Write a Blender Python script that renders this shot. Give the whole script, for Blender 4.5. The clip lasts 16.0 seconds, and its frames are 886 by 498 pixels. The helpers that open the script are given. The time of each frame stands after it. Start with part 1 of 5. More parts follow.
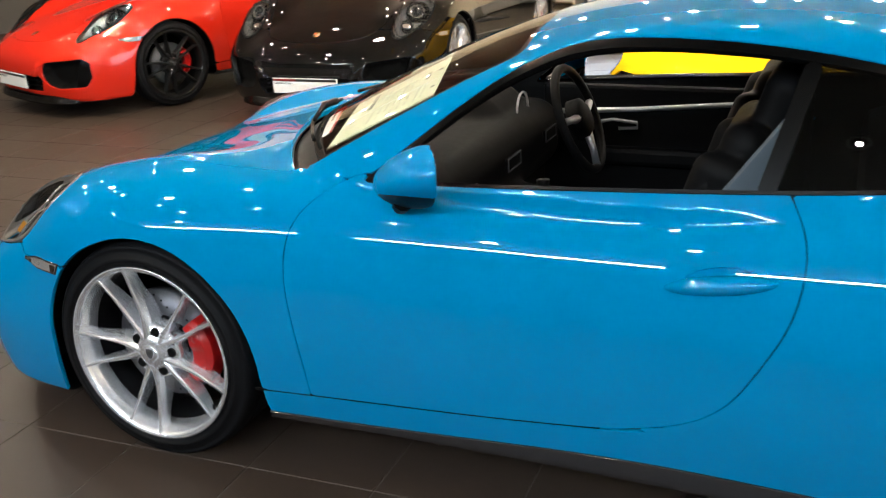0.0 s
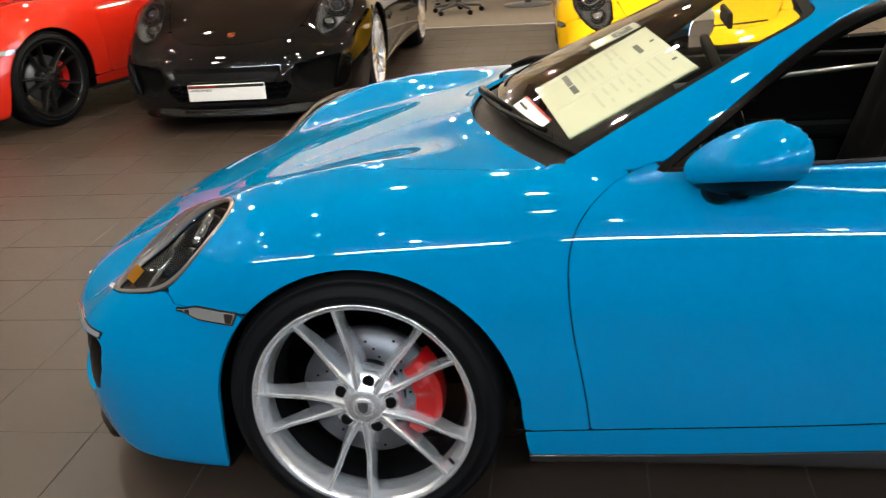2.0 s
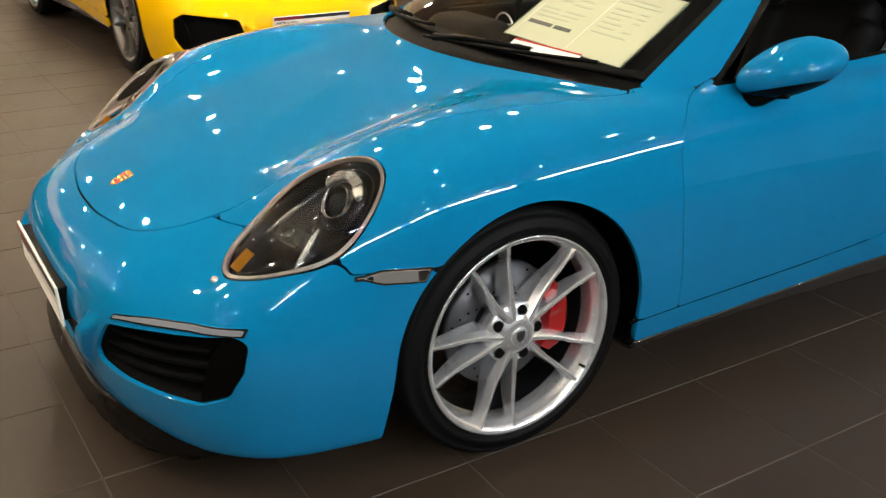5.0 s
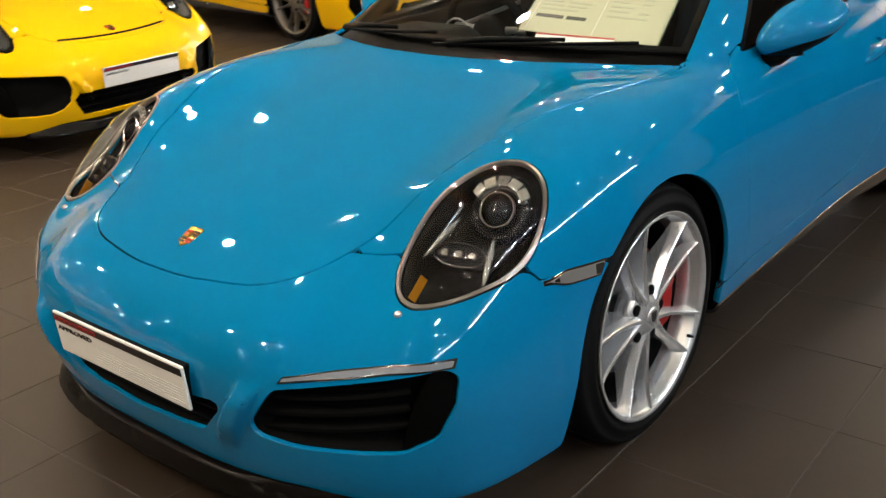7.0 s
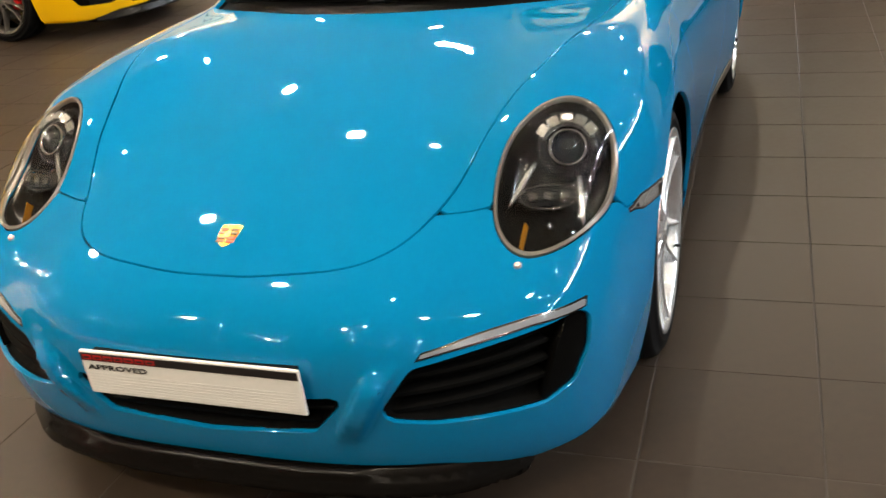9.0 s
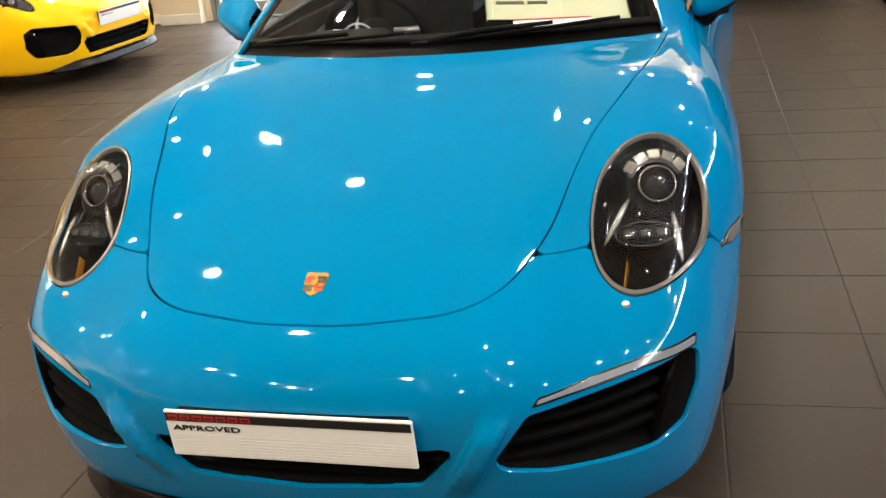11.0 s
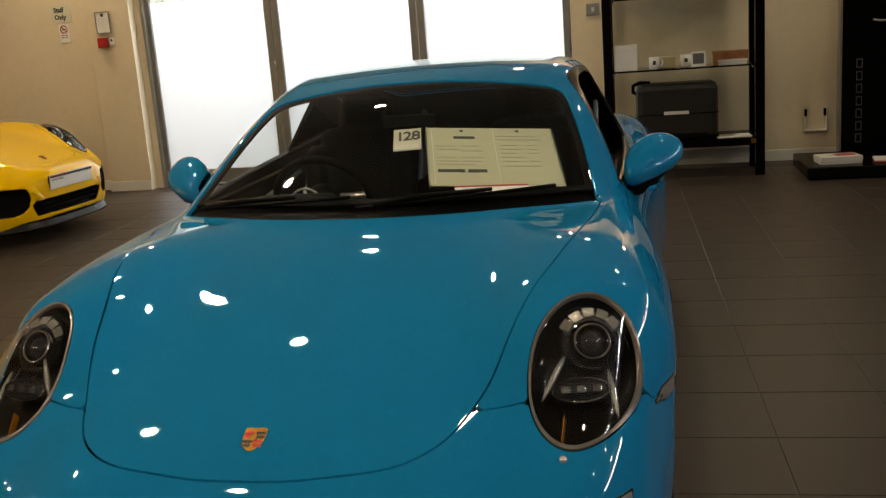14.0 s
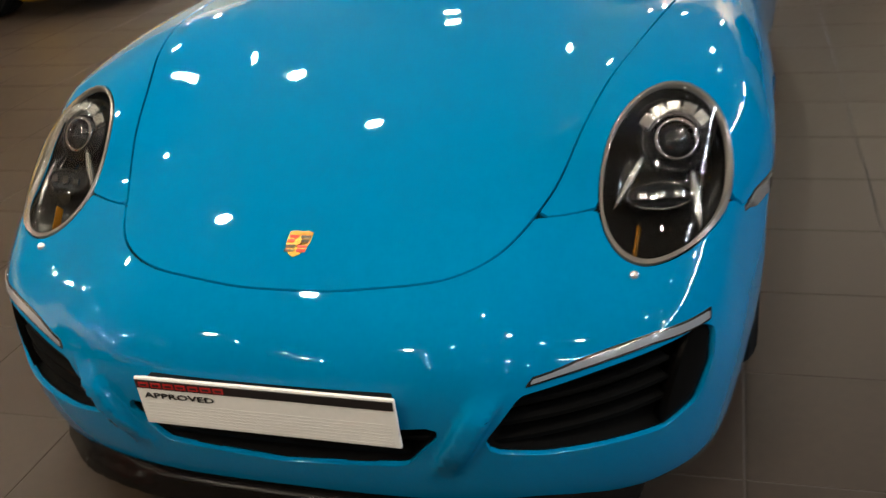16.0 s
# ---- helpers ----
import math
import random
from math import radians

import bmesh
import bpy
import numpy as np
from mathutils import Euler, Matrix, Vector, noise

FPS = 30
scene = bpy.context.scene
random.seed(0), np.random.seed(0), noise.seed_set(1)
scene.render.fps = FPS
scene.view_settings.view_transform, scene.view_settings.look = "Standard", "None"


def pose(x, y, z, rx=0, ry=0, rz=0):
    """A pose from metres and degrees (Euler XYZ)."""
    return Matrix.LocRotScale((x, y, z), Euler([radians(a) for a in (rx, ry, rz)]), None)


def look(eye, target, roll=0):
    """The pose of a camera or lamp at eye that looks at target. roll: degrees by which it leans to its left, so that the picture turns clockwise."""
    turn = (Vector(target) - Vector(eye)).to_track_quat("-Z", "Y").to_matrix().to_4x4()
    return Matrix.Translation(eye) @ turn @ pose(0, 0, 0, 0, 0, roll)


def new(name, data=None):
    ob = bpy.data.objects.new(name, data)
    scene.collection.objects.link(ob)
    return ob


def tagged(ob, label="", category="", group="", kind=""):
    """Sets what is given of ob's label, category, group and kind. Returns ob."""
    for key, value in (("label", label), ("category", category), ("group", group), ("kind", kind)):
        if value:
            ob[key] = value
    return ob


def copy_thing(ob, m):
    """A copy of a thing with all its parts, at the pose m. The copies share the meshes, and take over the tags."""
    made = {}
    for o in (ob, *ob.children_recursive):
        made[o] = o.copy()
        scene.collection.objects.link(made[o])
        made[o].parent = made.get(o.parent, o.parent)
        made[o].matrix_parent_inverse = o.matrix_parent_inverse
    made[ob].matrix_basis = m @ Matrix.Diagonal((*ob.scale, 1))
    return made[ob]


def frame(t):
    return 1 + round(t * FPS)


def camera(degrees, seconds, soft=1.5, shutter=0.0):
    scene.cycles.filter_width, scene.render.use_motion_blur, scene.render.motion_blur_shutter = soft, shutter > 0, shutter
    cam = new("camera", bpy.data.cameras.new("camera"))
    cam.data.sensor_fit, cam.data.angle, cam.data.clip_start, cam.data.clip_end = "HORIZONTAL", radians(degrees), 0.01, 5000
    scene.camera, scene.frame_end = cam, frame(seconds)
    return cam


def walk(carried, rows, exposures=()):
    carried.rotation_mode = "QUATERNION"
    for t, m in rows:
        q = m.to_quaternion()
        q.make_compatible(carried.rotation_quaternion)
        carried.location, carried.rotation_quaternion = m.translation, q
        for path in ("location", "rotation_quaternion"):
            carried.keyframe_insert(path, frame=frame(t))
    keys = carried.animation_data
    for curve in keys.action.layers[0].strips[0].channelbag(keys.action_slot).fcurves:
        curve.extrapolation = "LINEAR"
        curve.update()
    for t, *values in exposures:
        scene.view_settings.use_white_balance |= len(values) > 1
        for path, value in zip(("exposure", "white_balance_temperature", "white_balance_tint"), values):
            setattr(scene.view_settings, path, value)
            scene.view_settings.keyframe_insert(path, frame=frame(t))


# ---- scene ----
cam = camera(48.2, 16.0, soft=1.25, shutter=.5)
PATH = [
    (0, (1.844, -2.92, 1.578), (1.096, -1.195, 0.899), -2.5),
    (0.5, (1.503, -2.928, 1.551), (0.899, -1.145, 0.876), -1.5),
    (1, (1.195, -2.905, 1.526), (0.645, -1.102, 0.857), -0.6),
    (1.5, (0.887, -2.85, 1.53), (0.37, -1.034, 0.872), -2.5),
    (2, (0.577, -2.873, 1.514), (0.251, -1.028, 0.814), -3.9),
    (2.5, (0.268, -2.872, 1.495), (0.057, -1.009, 0.8), -3.2),
    (3, (-0.065, -2.802, 1.49), (-0.06, -0.932, 0.781), -2.9),
    (3.5, (-0.423, -2.805, 1.502), (-0.104, -0.968, 0.78), -2.9),
    (5.8, (-1.644, -2.314, 1.513), (-0.484, -0.88, 0.738), -0.0),
    (6, (-1.699, -2.211, 1.496), (-0.502, -0.805, 0.726), -1.2),
    (6.5, (-1.795, -2.068, 1.481), (-0.552, -0.709, 0.698), -3.0),
    (7, (-2.047, -1.923, 1.439), (-0.635, -0.71, 0.707), -2.9),
    (7.5, (-2.19, -1.777, 1.441), (-0.708, -0.639, 0.729), -3.2),
    (8, (-2.252, -1.573, 1.442), (-0.712, -0.545, 0.686), -6.2),
    (8.5, (-2.328, -1.374, 1.425), (-0.695, -0.511, 0.658), -6.6),
    (9, (-2.444, -1.144, 1.446), (-0.744, -0.496, 0.617), -6.1),
    (9.2, (-2.448, -1.065, 1.479), (-0.756, -0.429, 0.623), -5.6),
    (11.3, (-2.526, -0.782, 1.432), (-0.724, -0.3, 0.712), -5.8),
    (11.5, (-2.546, -0.786, 1.423), (-0.728, -0.306, 0.74), -5.6),
    (12, (-2.546, -0.792, 1.429), (-0.697, -0.335, 0.82), -5.3),
    (12.5, (-2.547, -0.793, 1.441), (-0.667, -0.381, 0.897), -4.9),
    (13, (-2.553, -0.797, 1.451), (-0.65, -0.401, 0.982), -4.8),
    (13.5, (-2.547, -0.808, 1.444), (-0.636, -0.411, 1.009), -4.8),
    (14, (-2.547, -0.809, 1.437), (-0.638, -0.411, 0.994), -4.3),
    (14.5, (-2.546, -0.799, 1.428), (-0.653, -0.393, 0.927), -3.7),
    (15, (-2.537, -0.806, 1.417), (-0.674, -0.363, 0.837), -4.3),
    (15.5, (-2.493, -0.811, 1.396), (-0.677, -0.355, 0.692), -4.4),
    (16, (-2.293, -0.829, 1.433), (-0.597, -0.244, 0.549), -6.2),
]
walk(cam, [(t, look(eye, target, roll)) for t, eye, target, roll in PATH],
     [(0, .1, 6150, 10), (1, .08, 6100, 10), (1.5, -.05, 6100, 10), (2.5, -.1, 6300, 10), (3.5, -.35, 6500, 10), (6, -.25, 6750, 10), (7, -.5, 6550, 10), (8, -.5, 6550, 10), (8.5, -.4, 6550, 10), (9, -.1, 6600, 10), (11.5, -.05, 6350, 10), (12, -.5, 6500, 10), (12.5, -.65, 6900, 10), (13.5, -1.45, 7050, 10), (14.5, -1.7, 7650, 10), (15, -1.35, 7350, 10), (15.5, -.95, 6800, 10), (16, -.6, 6250, 10)])


# ---- build ----
# ---- world and light ----
world = bpy.data.worlds.new("world")
scene.world = world
world.use_nodes = True
sky = world.node_tree.nodes.new("ShaderNodeTexSky")
sky.sky_type, sky.sun_disc, sky.sun_elevation, sky.sun_rotation = "NISHITA", False, radians(30), radians(200)
world.node_tree.links.new(sky.outputs[0], world.node_tree.nodes["Background"].inputs[0])
world.node_tree.nodes["Background"].inputs[1].default_value = 0.15
CEILING = 3.2
WARM, DAY = (1.0, .86, .66), (.86, .93, 1.0)


def area_lamp(name, m, power, size, size_y=None, colour=WARM, spread=180):
    la = bpy.data.lights.new(name, "AREA")
    la.energy, la.color, la.size, la.spread = power, colour, size, radians(spread)
    la.shape = "RECTANGLE" if size_y else "DISK"
    if size_y:
        la.size_y = size_y
    ob = new(name, la)
    ob.matrix_world = m
    return ob


# ceiling spots: where they hang over the cars
# the three past x = 6 are unseen extras that brighten the end wall
SPOTS = [(2.2, 1.92), (1.38, 1.09), (3.03, .96), (.32, 1.86), (-.68, 1.1), (-2.85, 2.15), (.2, 6.4), (-5.4, 2.2), (-6, -.6), (5.4, -.08),
         (1.9, 4.2), (5.2, 3.4), (-1.6, 4.6), (-4.2, 4.6), (-3.2, .4), (-1.9, -1.6), (.4, -2.2), (2.6, -2.0), (-4.4, -2.6), (3.7, -1.72),
         (-.5, -4.4), (2.0, -4.6), (-3.0, -4.8), (3.4, 6.2), (-2.4, 7.2), (-5.2, 7.0), (1.2, 8.6), (5.4, -.98), (6.3, -.42), (6.3, -2.15), (.28, -.67), (-.2, 2.75), (6.2, 4.75)]
WASH = [(-8 + 1.7 * i, 10.2) for i in range(8)] + [(-7 + 2.6 * i, 8.0) for i in range(5)]
SMALL = [(-7.2 + 1.15 * i + .3 * (j % 2), -3.6 + 1.9 * j) for i in range(4) for j in range(5)] + [(-2.2 + 1.5 * i, -3.2) for i in range(5)] + [(-3.4 + 1.7 * i, 5.6) for i in range(4)]
SMALL += [(-2.6, -1.0), (-2.2, -2.4), (-1.2, -.6), (-1.3, -2.6), (-2.9, -.2)]
for x, y in SPOTS:
    area_lamp("spot_light", Matrix.Translation((x, y, CEILING - .012)), 16 if y == -.67 else 58 if x > 6 or x < -2.5 and 0 < y < 3 else 36 if y > -.9 and 5.3 > x > -3.5 else 14 if x > 5.3 else 22 if y > -1 else 20 if x < 0 else 6, .11)
for x, y in WASH:
    area_lamp("spot_light", Matrix.Translation((x, y, CEILING - .012)), 34, .11)
for x, y in SMALL:
    area_lamp("spot_light", Matrix.Translation((x, y, CEILING - .012)), 5, .055)
STRIPS = [(-3.3, -5.9, 2.4, 165), (-.75, -5.5, 2.2, 165), (1.7, -5.1, 2.2, 165), (4.2, -4.7, 2.2, 165)]
for x, y, l, power in STRIPS:
    area_lamp("tube_light", pose(x, y, CEILING - .10, 66, 0, 9), power * .34, l - .1, .07, (.84, .94, 1.0), 120)
area_lamp("door_daylight", pose(6.74, 1.97, 1.35, 0, 90, 0), 80, 2.5, 4.1, DAY)
area_lamp("outside_daylight", look((10.2, 1.97, 5.2), (6.84, 1.97, 1.0)), 9500, 3.0, 5.0, DAY)


# ---- materials ----
def material(name, colour, rough=.5, metal=0., coat=0., noise_scale=0., vary=0., bump=0., bump_scale=200., spec=.5, emit=None, strength=0., ior=None, trans=0.):
    m = bpy.data.materials.new(name)
    m.use_nodes = True
    nt = m.node_tree
    p = nt.nodes["Principled BSDF"]
    p.inputs["Base Color"].default_value = (*colour, 1)
    p.inputs["Roughness"].default_value = rough
    p.inputs["Metallic"].default_value = metal
    p.inputs["Coat Weight"].default_value = coat
    p.inputs["Coat Roughness"].default_value = .02
    p.inputs["Specular IOR Level"].default_value = spec
    if trans:
        p.inputs["Transmission Weight"].default_value = trans
    if ior:
        p.inputs["IOR"].default_value = ior
    if emit:
        p.inputs["Emission Color"].default_value = (*emit, 1)
        p.inputs["Emission Strength"].default_value = strength
    if noise_scale:
        tc = nt.nodes.new("ShaderNodeTexCoord")
        n1, n2 = nt.nodes.new("ShaderNodeTexNoise"), nt.nodes.new("ShaderNodeTexNoise")
        n1.inputs["Scale"].default_value, n2.inputs["Scale"].default_value = noise_scale, noise_scale * 14
        n1.inputs["Detail"].default_value = n2.inputs["Detail"].default_value = 6
        mix = nt.nodes.new("ShaderNodeMath")
        mix.operation = "ADD"
        for n in (n1, n2):
            nt.links.new(tc.outputs["Object"], n.inputs["Vector"])
        nt.links.new(n1.outputs[0], mix.inputs[0])
        nt.links.new(n2.outputs[0], mix.inputs[1])
        ramp = nt.nodes.new("ShaderNodeMapRange")
        ramp.inputs["From Min"].default_value, ramp.inputs["From Max"].default_value = .7, 1.3
        ramp.inputs["To Min"].default_value, ramp.inputs["To Max"].default_value = 1 - vary, 1 + vary
        nt.links.new(mix.outputs[0], ramp.inputs["Value"])
        hsv = nt.nodes.new("ShaderNodeHueSaturation")
        hsv.inputs["Color"].default_value = (*colour, 1)
        nt.links.new(ramp.outputs[0], hsv.inputs["Value"])
        nt.links.new(hsv.outputs[0], p.inputs["Base Color"])
        rr = nt.nodes.new("ShaderNodeMapRange")
        rr.inputs["From Min"].default_value, rr.inputs["From Max"].default_value = .7, 1.3
        rr.inputs["To Min"].default_value, rr.inputs["To Max"].default_value = max(rough - .04, .02), min(rough + .04, 1)
        nt.links.new(mix.outputs[0], rr.inputs["Value"])
        nt.links.new(rr.outputs[0], p.inputs["Roughness"])
    if bump:
        tc2 = nt.nodes.new("ShaderNodeTexCoord")
        nb = nt.nodes.new("ShaderNodeTexNoise")
        nb.inputs["Scale"].default_value = bump_scale
        nt.links.new(tc2.outputs["Object"], nb.inputs["Vector"])
        b = nt.nodes.new("ShaderNodeBump")
        b.inputs["Strength"].default_value, b.inputs["Distance"].default_value = bump, .002
        nt.links.new(nb.outputs[0], b.inputs["Height"])
        nt.links.new(b.outputs[0], p.inputs["Normal"])
    return m


PAINT_BLUE = material("blue_paint", (.0, .174, .372), .5, 0, 1, 7, .035, spec=0.)
PAINT_YELLOW = material("yellow_paint", (.80, .46, .003), .5, 0, 1, spec=0.)
PAINT_RED = material("red_paint", (.52, .017, .006), .5, 0, 1, spec=0.)
PAINT_BLACK = material("black_paint", (.004, .004, .004), .5, 0, 1, spec=0.)
# tyre rubber; the same black also paints shade into the wheel barrels
RUBBER_AND_SHADE = material("rubber_and_shade", (.0035, .0035, .004), .65, 0, 0, 9, .25, spec=.12)
SILVER = material("silver_alloy", (.82, .83, .86), .27, .82, .3)
BLACK_ALLOY = material("black_alloy", (.005, .005, .005), .3, 0, .4, spec=.2)
DARK = material("black_plastic", (.0028, .0028, .0028), .45, 0, 0, 20, .2, spec=.06)
TILE = material("floor_tile", (.038, .0268, .0198), .44, 0, 0, 2.3, .16, spec=.24)
GROUT = material("grout", (.058, .049, .042), .8, 0, 0, 20, .2)
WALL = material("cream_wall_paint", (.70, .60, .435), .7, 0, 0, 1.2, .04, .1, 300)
# wall paint darkened for two unseen walls, so the car's side reflects less light
UNSEEN_DARK_WALL = material("darkened_unseen_wall", (.07, .065, .06), .7, 0, 0, 1.2, .06, .1, 300)
AMBER = material("amber_plastic", (.36, .14, .008), .2, 0, .5)
CEIL = material("ceiling_paint", (.36, .31, .25), .8, 0, 0, 2, .1)
def glass(name, tint, ior=1.5, rough=0.):
    """A thin clear pane: straight through, with a mirror gloss that grows at a slant."""
    m = bpy.data.materials.new(name)
    m.use_nodes = True
    nt = m.node_tree
    nt.nodes.remove(nt.nodes["Principled BSDF"])
    t, g, f, x = (nt.nodes.new("ShaderNode" + k) for k in ("BsdfTransparent", "BsdfGlossy", "Fresnel", "MixShader"))
    t.inputs[0].default_value, g.inputs["Roughness"].default_value, f.inputs[0].default_value = (*tint, 1), rough, ior
    nt.links.new(f.outputs[0], x.inputs[0])
    nt.links.new(t.outputs[0], x.inputs[1])
    nt.links.new(g.outputs[0], x.inputs[2])
    nt.links.new(x.outputs[0], nt.nodes["Material Output"].inputs[0])
    return m


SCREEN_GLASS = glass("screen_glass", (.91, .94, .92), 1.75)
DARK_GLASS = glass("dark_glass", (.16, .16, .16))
LAMP_GLASS = glass("lamp_glass", (.93, .95, .95))
ACRYLIC = glass("acrylic", (.96, .96, .95), 1.3)
CLEAR_GLASS = glass("clear_glass", (.86, .92, .89))
GREY_ALLOY = material("grey_alloy", (.20, .19, .18), .3, .8, .4)
STEEL = material("brushed_steel", (.13, .13, .14), .42, .8, 0, 30, .15)
STEEL_DARK = material("dark_steel", (.10, .10, .10), .4, .8)
# for black parts, and for the shade painted in at bolt and drill holes
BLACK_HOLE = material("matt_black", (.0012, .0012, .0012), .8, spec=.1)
FIN = material("lamp_fin", (.40, .39, .37), .2, .8)
MARKER = material("marker_lens", (.40, .39, .38), .10, .6, 1)
LIP = material("satin_lip", (.004, .0034, .003), .24, 0, 0, 25, .15, spec=.18)
SKIRT = material("satin_skirt", (.022, .022, .024), .22, 0, 1)
PRIMER = material("dark_primer", (.0005, .005, .010), .8, spec=.1)
TEXT_GREY = material("grey_print", (.40, .40, .31), .7)
RED_ENAMEL = material("red_enamel", (.33, .004, .004), .3, 0, .6)
LEATHER = material("black_leather", (.0022, .0022, .0024), .6, 0, 0, 30, .2, spec=.08)
DASH = material("dark_dashboard", (.0022, .0020, .0018), .75, 0, 0, 40, .15, spec=.08)
CARPET = material("black_carpet", (.005, .005, .005), .95, 0, 0, 60, .3, spec=.1)
LINING = material("dark_lining", (.006, .006, .006), .85, spec=.2)
SILVER_TRIM = material("silver_trim", (.65, .65, .66), .28, .9)
SEAL = material("gloss_black_trim", (.0018, .0018, .0018), .24, 0, 0, spec=.09)
MIRROR = material("mirror", (.85, .86, .86), .01, 1)
CHROME = material("chrome", (.80, .80, .80), .06, 1)
CHROME_DARK = material("dark_chrome", (.25, .25, .25), .15, 1)
LAMP_RIM = material("grey_lamp_rim", (.17, .155, .14), .3, .5, .2)
LAMP_BOWL = material("lamp_bowl", (.012, .011, .010), .12, .3, .5)
LAMP_SILVER = material("lamp_silver", (.22, .22, .22), .25, .7)
LAMP_DARK = material("lamp_dark", (.012, .012, .013), .10, .5)
LENS_DARK = material("lens_dark", (.02, .022, .025), .03, .2, 1)
CLEAR_STRIP = material("clear_strip", (.32, .34, .38), .12, .35, 1)
PLATE_WHITE = material("plate_white", (.80, .79, .76), .35, 0, .3, 8, .03)
PLATE_GREY = material("plate_grey", (.68, .67, .65), .4)
BAND_BLACK = material("band_black", (.012, .010, .010), .4)
BAND_RED = material("band_red", (.42, .012, .012), .35, 0, .3)
GOLD = material("gold", (.58, .31, .07), .25, .92)
WHITE_PAINT = material("white_gloss_paint", (.74, .71, .65), .35, 0, 0, 3, .03)
ALUMINIUM = material("anodised_aluminium", (.33, .32, .30), .38, .75, 0, 12, .08)
FROSTED = bpy.data.materials.new("frosted_glass")
FROSTED.use_nodes = True
_nt = FROSTED.node_tree
_nt.nodes.remove(_nt.nodes["Principled BSDF"])
_tl, _df, _mx = (_nt.nodes.new("ShaderNode" + k) for k in ("BsdfTranslucent", "BsdfDiffuse", "MixShader"))
_tl.inputs[0].default_value, _df.inputs[0].default_value, _mx.inputs[0].default_value = (.92, .95, 1, 1), (.8, .82, .85, 1), .25
_nt.links.new(_tl.outputs[0], _mx.inputs[1])
_nt.links.new(_df.outputs[0], _mx.inputs[2])
_nt.links.new(_mx.outputs[0], _nt.nodes["Material Output"].inputs[0])
DAYLIGHT = material("daylight", (.8, .8, .8), 1, emit=(.88, .94, 1.0), strength=2.8)
TWIG = material("twig", (.10, .085, .07), .9)
SIGN_GREEN = material("sign_green", (.42, .50, .36), .5)
SIGN_CREAM = material("sign_cream", (.62, .60, .46), .5)
SIGN_TEXT = material("sign_text", (.03, .04, .035), .6)
BAG = material("brown_case", (.008, .006, .005), .45, 0, 0, 12, .2, .25, 250)
GOLD_PALE = material("pale_gold", (.60, .52, .30), .35, .6)
WOOD = material("brown_wood", (.30, .12, .045), .45, 0, .2, 14, .3)
PAPER = material("cream_paper", (.47, .47, .34), .7, 0, 0, 5, .03)
PAPER_GREY = material("grey_paper", (.54, .54, .44), .7)
CARPET_FAR = material("brown_carpet", (.13, .105, .08), .95, 0, 0, 30, .3)
SEAT_SHELL = material("grey_blue_shell", (.06, .078, .095), .4, 0, .2)


# ---- mesh tools ----
def mesh_of(name, P, T, mats, normals=None, smooth=True):
    me = bpy.data.meshes.new(name)
    me.from_pydata([tuple(p) for p in P], [], [tuple(t) for t in T])
    for m in mats if isinstance(mats, (list, tuple)) else [mats]:
        me.materials.append(m)
    if smooth:
        me.polygons.foreach_set("use_smooth", np.ones(len(me.polygons), bool))
    if normals is not None:
        me.normals_split_custom_set_from_vertices([tuple(v) for v in normals])
    me.update()
    return me


def part(name, me, mat, parent, label=""):
    """Link a bmesh or mesh as one object under a thing or a part."""
    if isinstance(me, bmesh.types.BMesh):
        bm, me = me, bpy.data.meshes.new(name)
        bm.to_mesh(me)
        bm.free()
        me.materials.append(mat)
    ob = new(name, me)
    ob.parent = parent
    return tagged(ob, label)


def thing(name, label, category, group="", m=Matrix(), kind=""):
    ob = new(name)
    ob.matrix_basis = m
    return tagged(ob, label, category, group, kind)


def box(bm, lo, hi, bevel=0., m=None, segments=2):
    """A box with rounded edges, added to a bmesh."""
    lo, hi = Vector(lo), Vector(hi)
    r = bmesh.ops.create_cube(bm, size=1)
    vs = r["verts"]
    for v in vs:
        v.co = Vector([(lo[k] + hi[k]) / 2 + v.co[k] * (hi[k] - lo[k]) for k in range(3)])
    if bevel:
        es = list({e for v in vs for e in v.link_edges})
        out = bmesh.ops.bevel(bm, geom=es, offset=bevel, segments=segments, profile=.5, affect="EDGES")
        vs = list({v for f in out["faces"] for v in f.verts} | {v for v in vs if v.is_valid})
    if m is not None:
        bmesh.ops.transform(bm, matrix=m, verts=vs)
    return vs


def boxed(lo, hi, bevel=0., m=None):
    bm = bmesh.new()
    box(bm, lo, hi, bevel, m)
    return bm


def lathe(profile, n=48, closed=False):
    """A body turned about the y axis from (radius, y) pairs."""
    bm = bmesh.new()
    rings = []
    for r, y in profile:
        if r < 1e-6:
            rings.append([bm.verts.new((0, y, 0))])
        else:
            rings.append([bm.verts.new((r * math.cos(2 * math.pi * i / n), y, r * math.sin(2 * math.pi * i / n))) for i in range(n)])
    pairs = list(zip(rings, rings[1:])) + ([(rings[-1], rings[0])] if closed else [])
    for a, b in pairs:
        for i in range(n):
            j = (i + 1) % n
            vs = [a[i % len(a)], a[j % len(a)], b[j % len(b)], b[i % len(b)]]
            vs = list(dict.fromkeys(vs))
            if len(vs) > 2:
                bm.faces.new(vs)
    bmesh.ops.recalc_face_normals(bm, faces=bm.faces)
    for f in bm.faces:
        f.smooth = True
    return bm


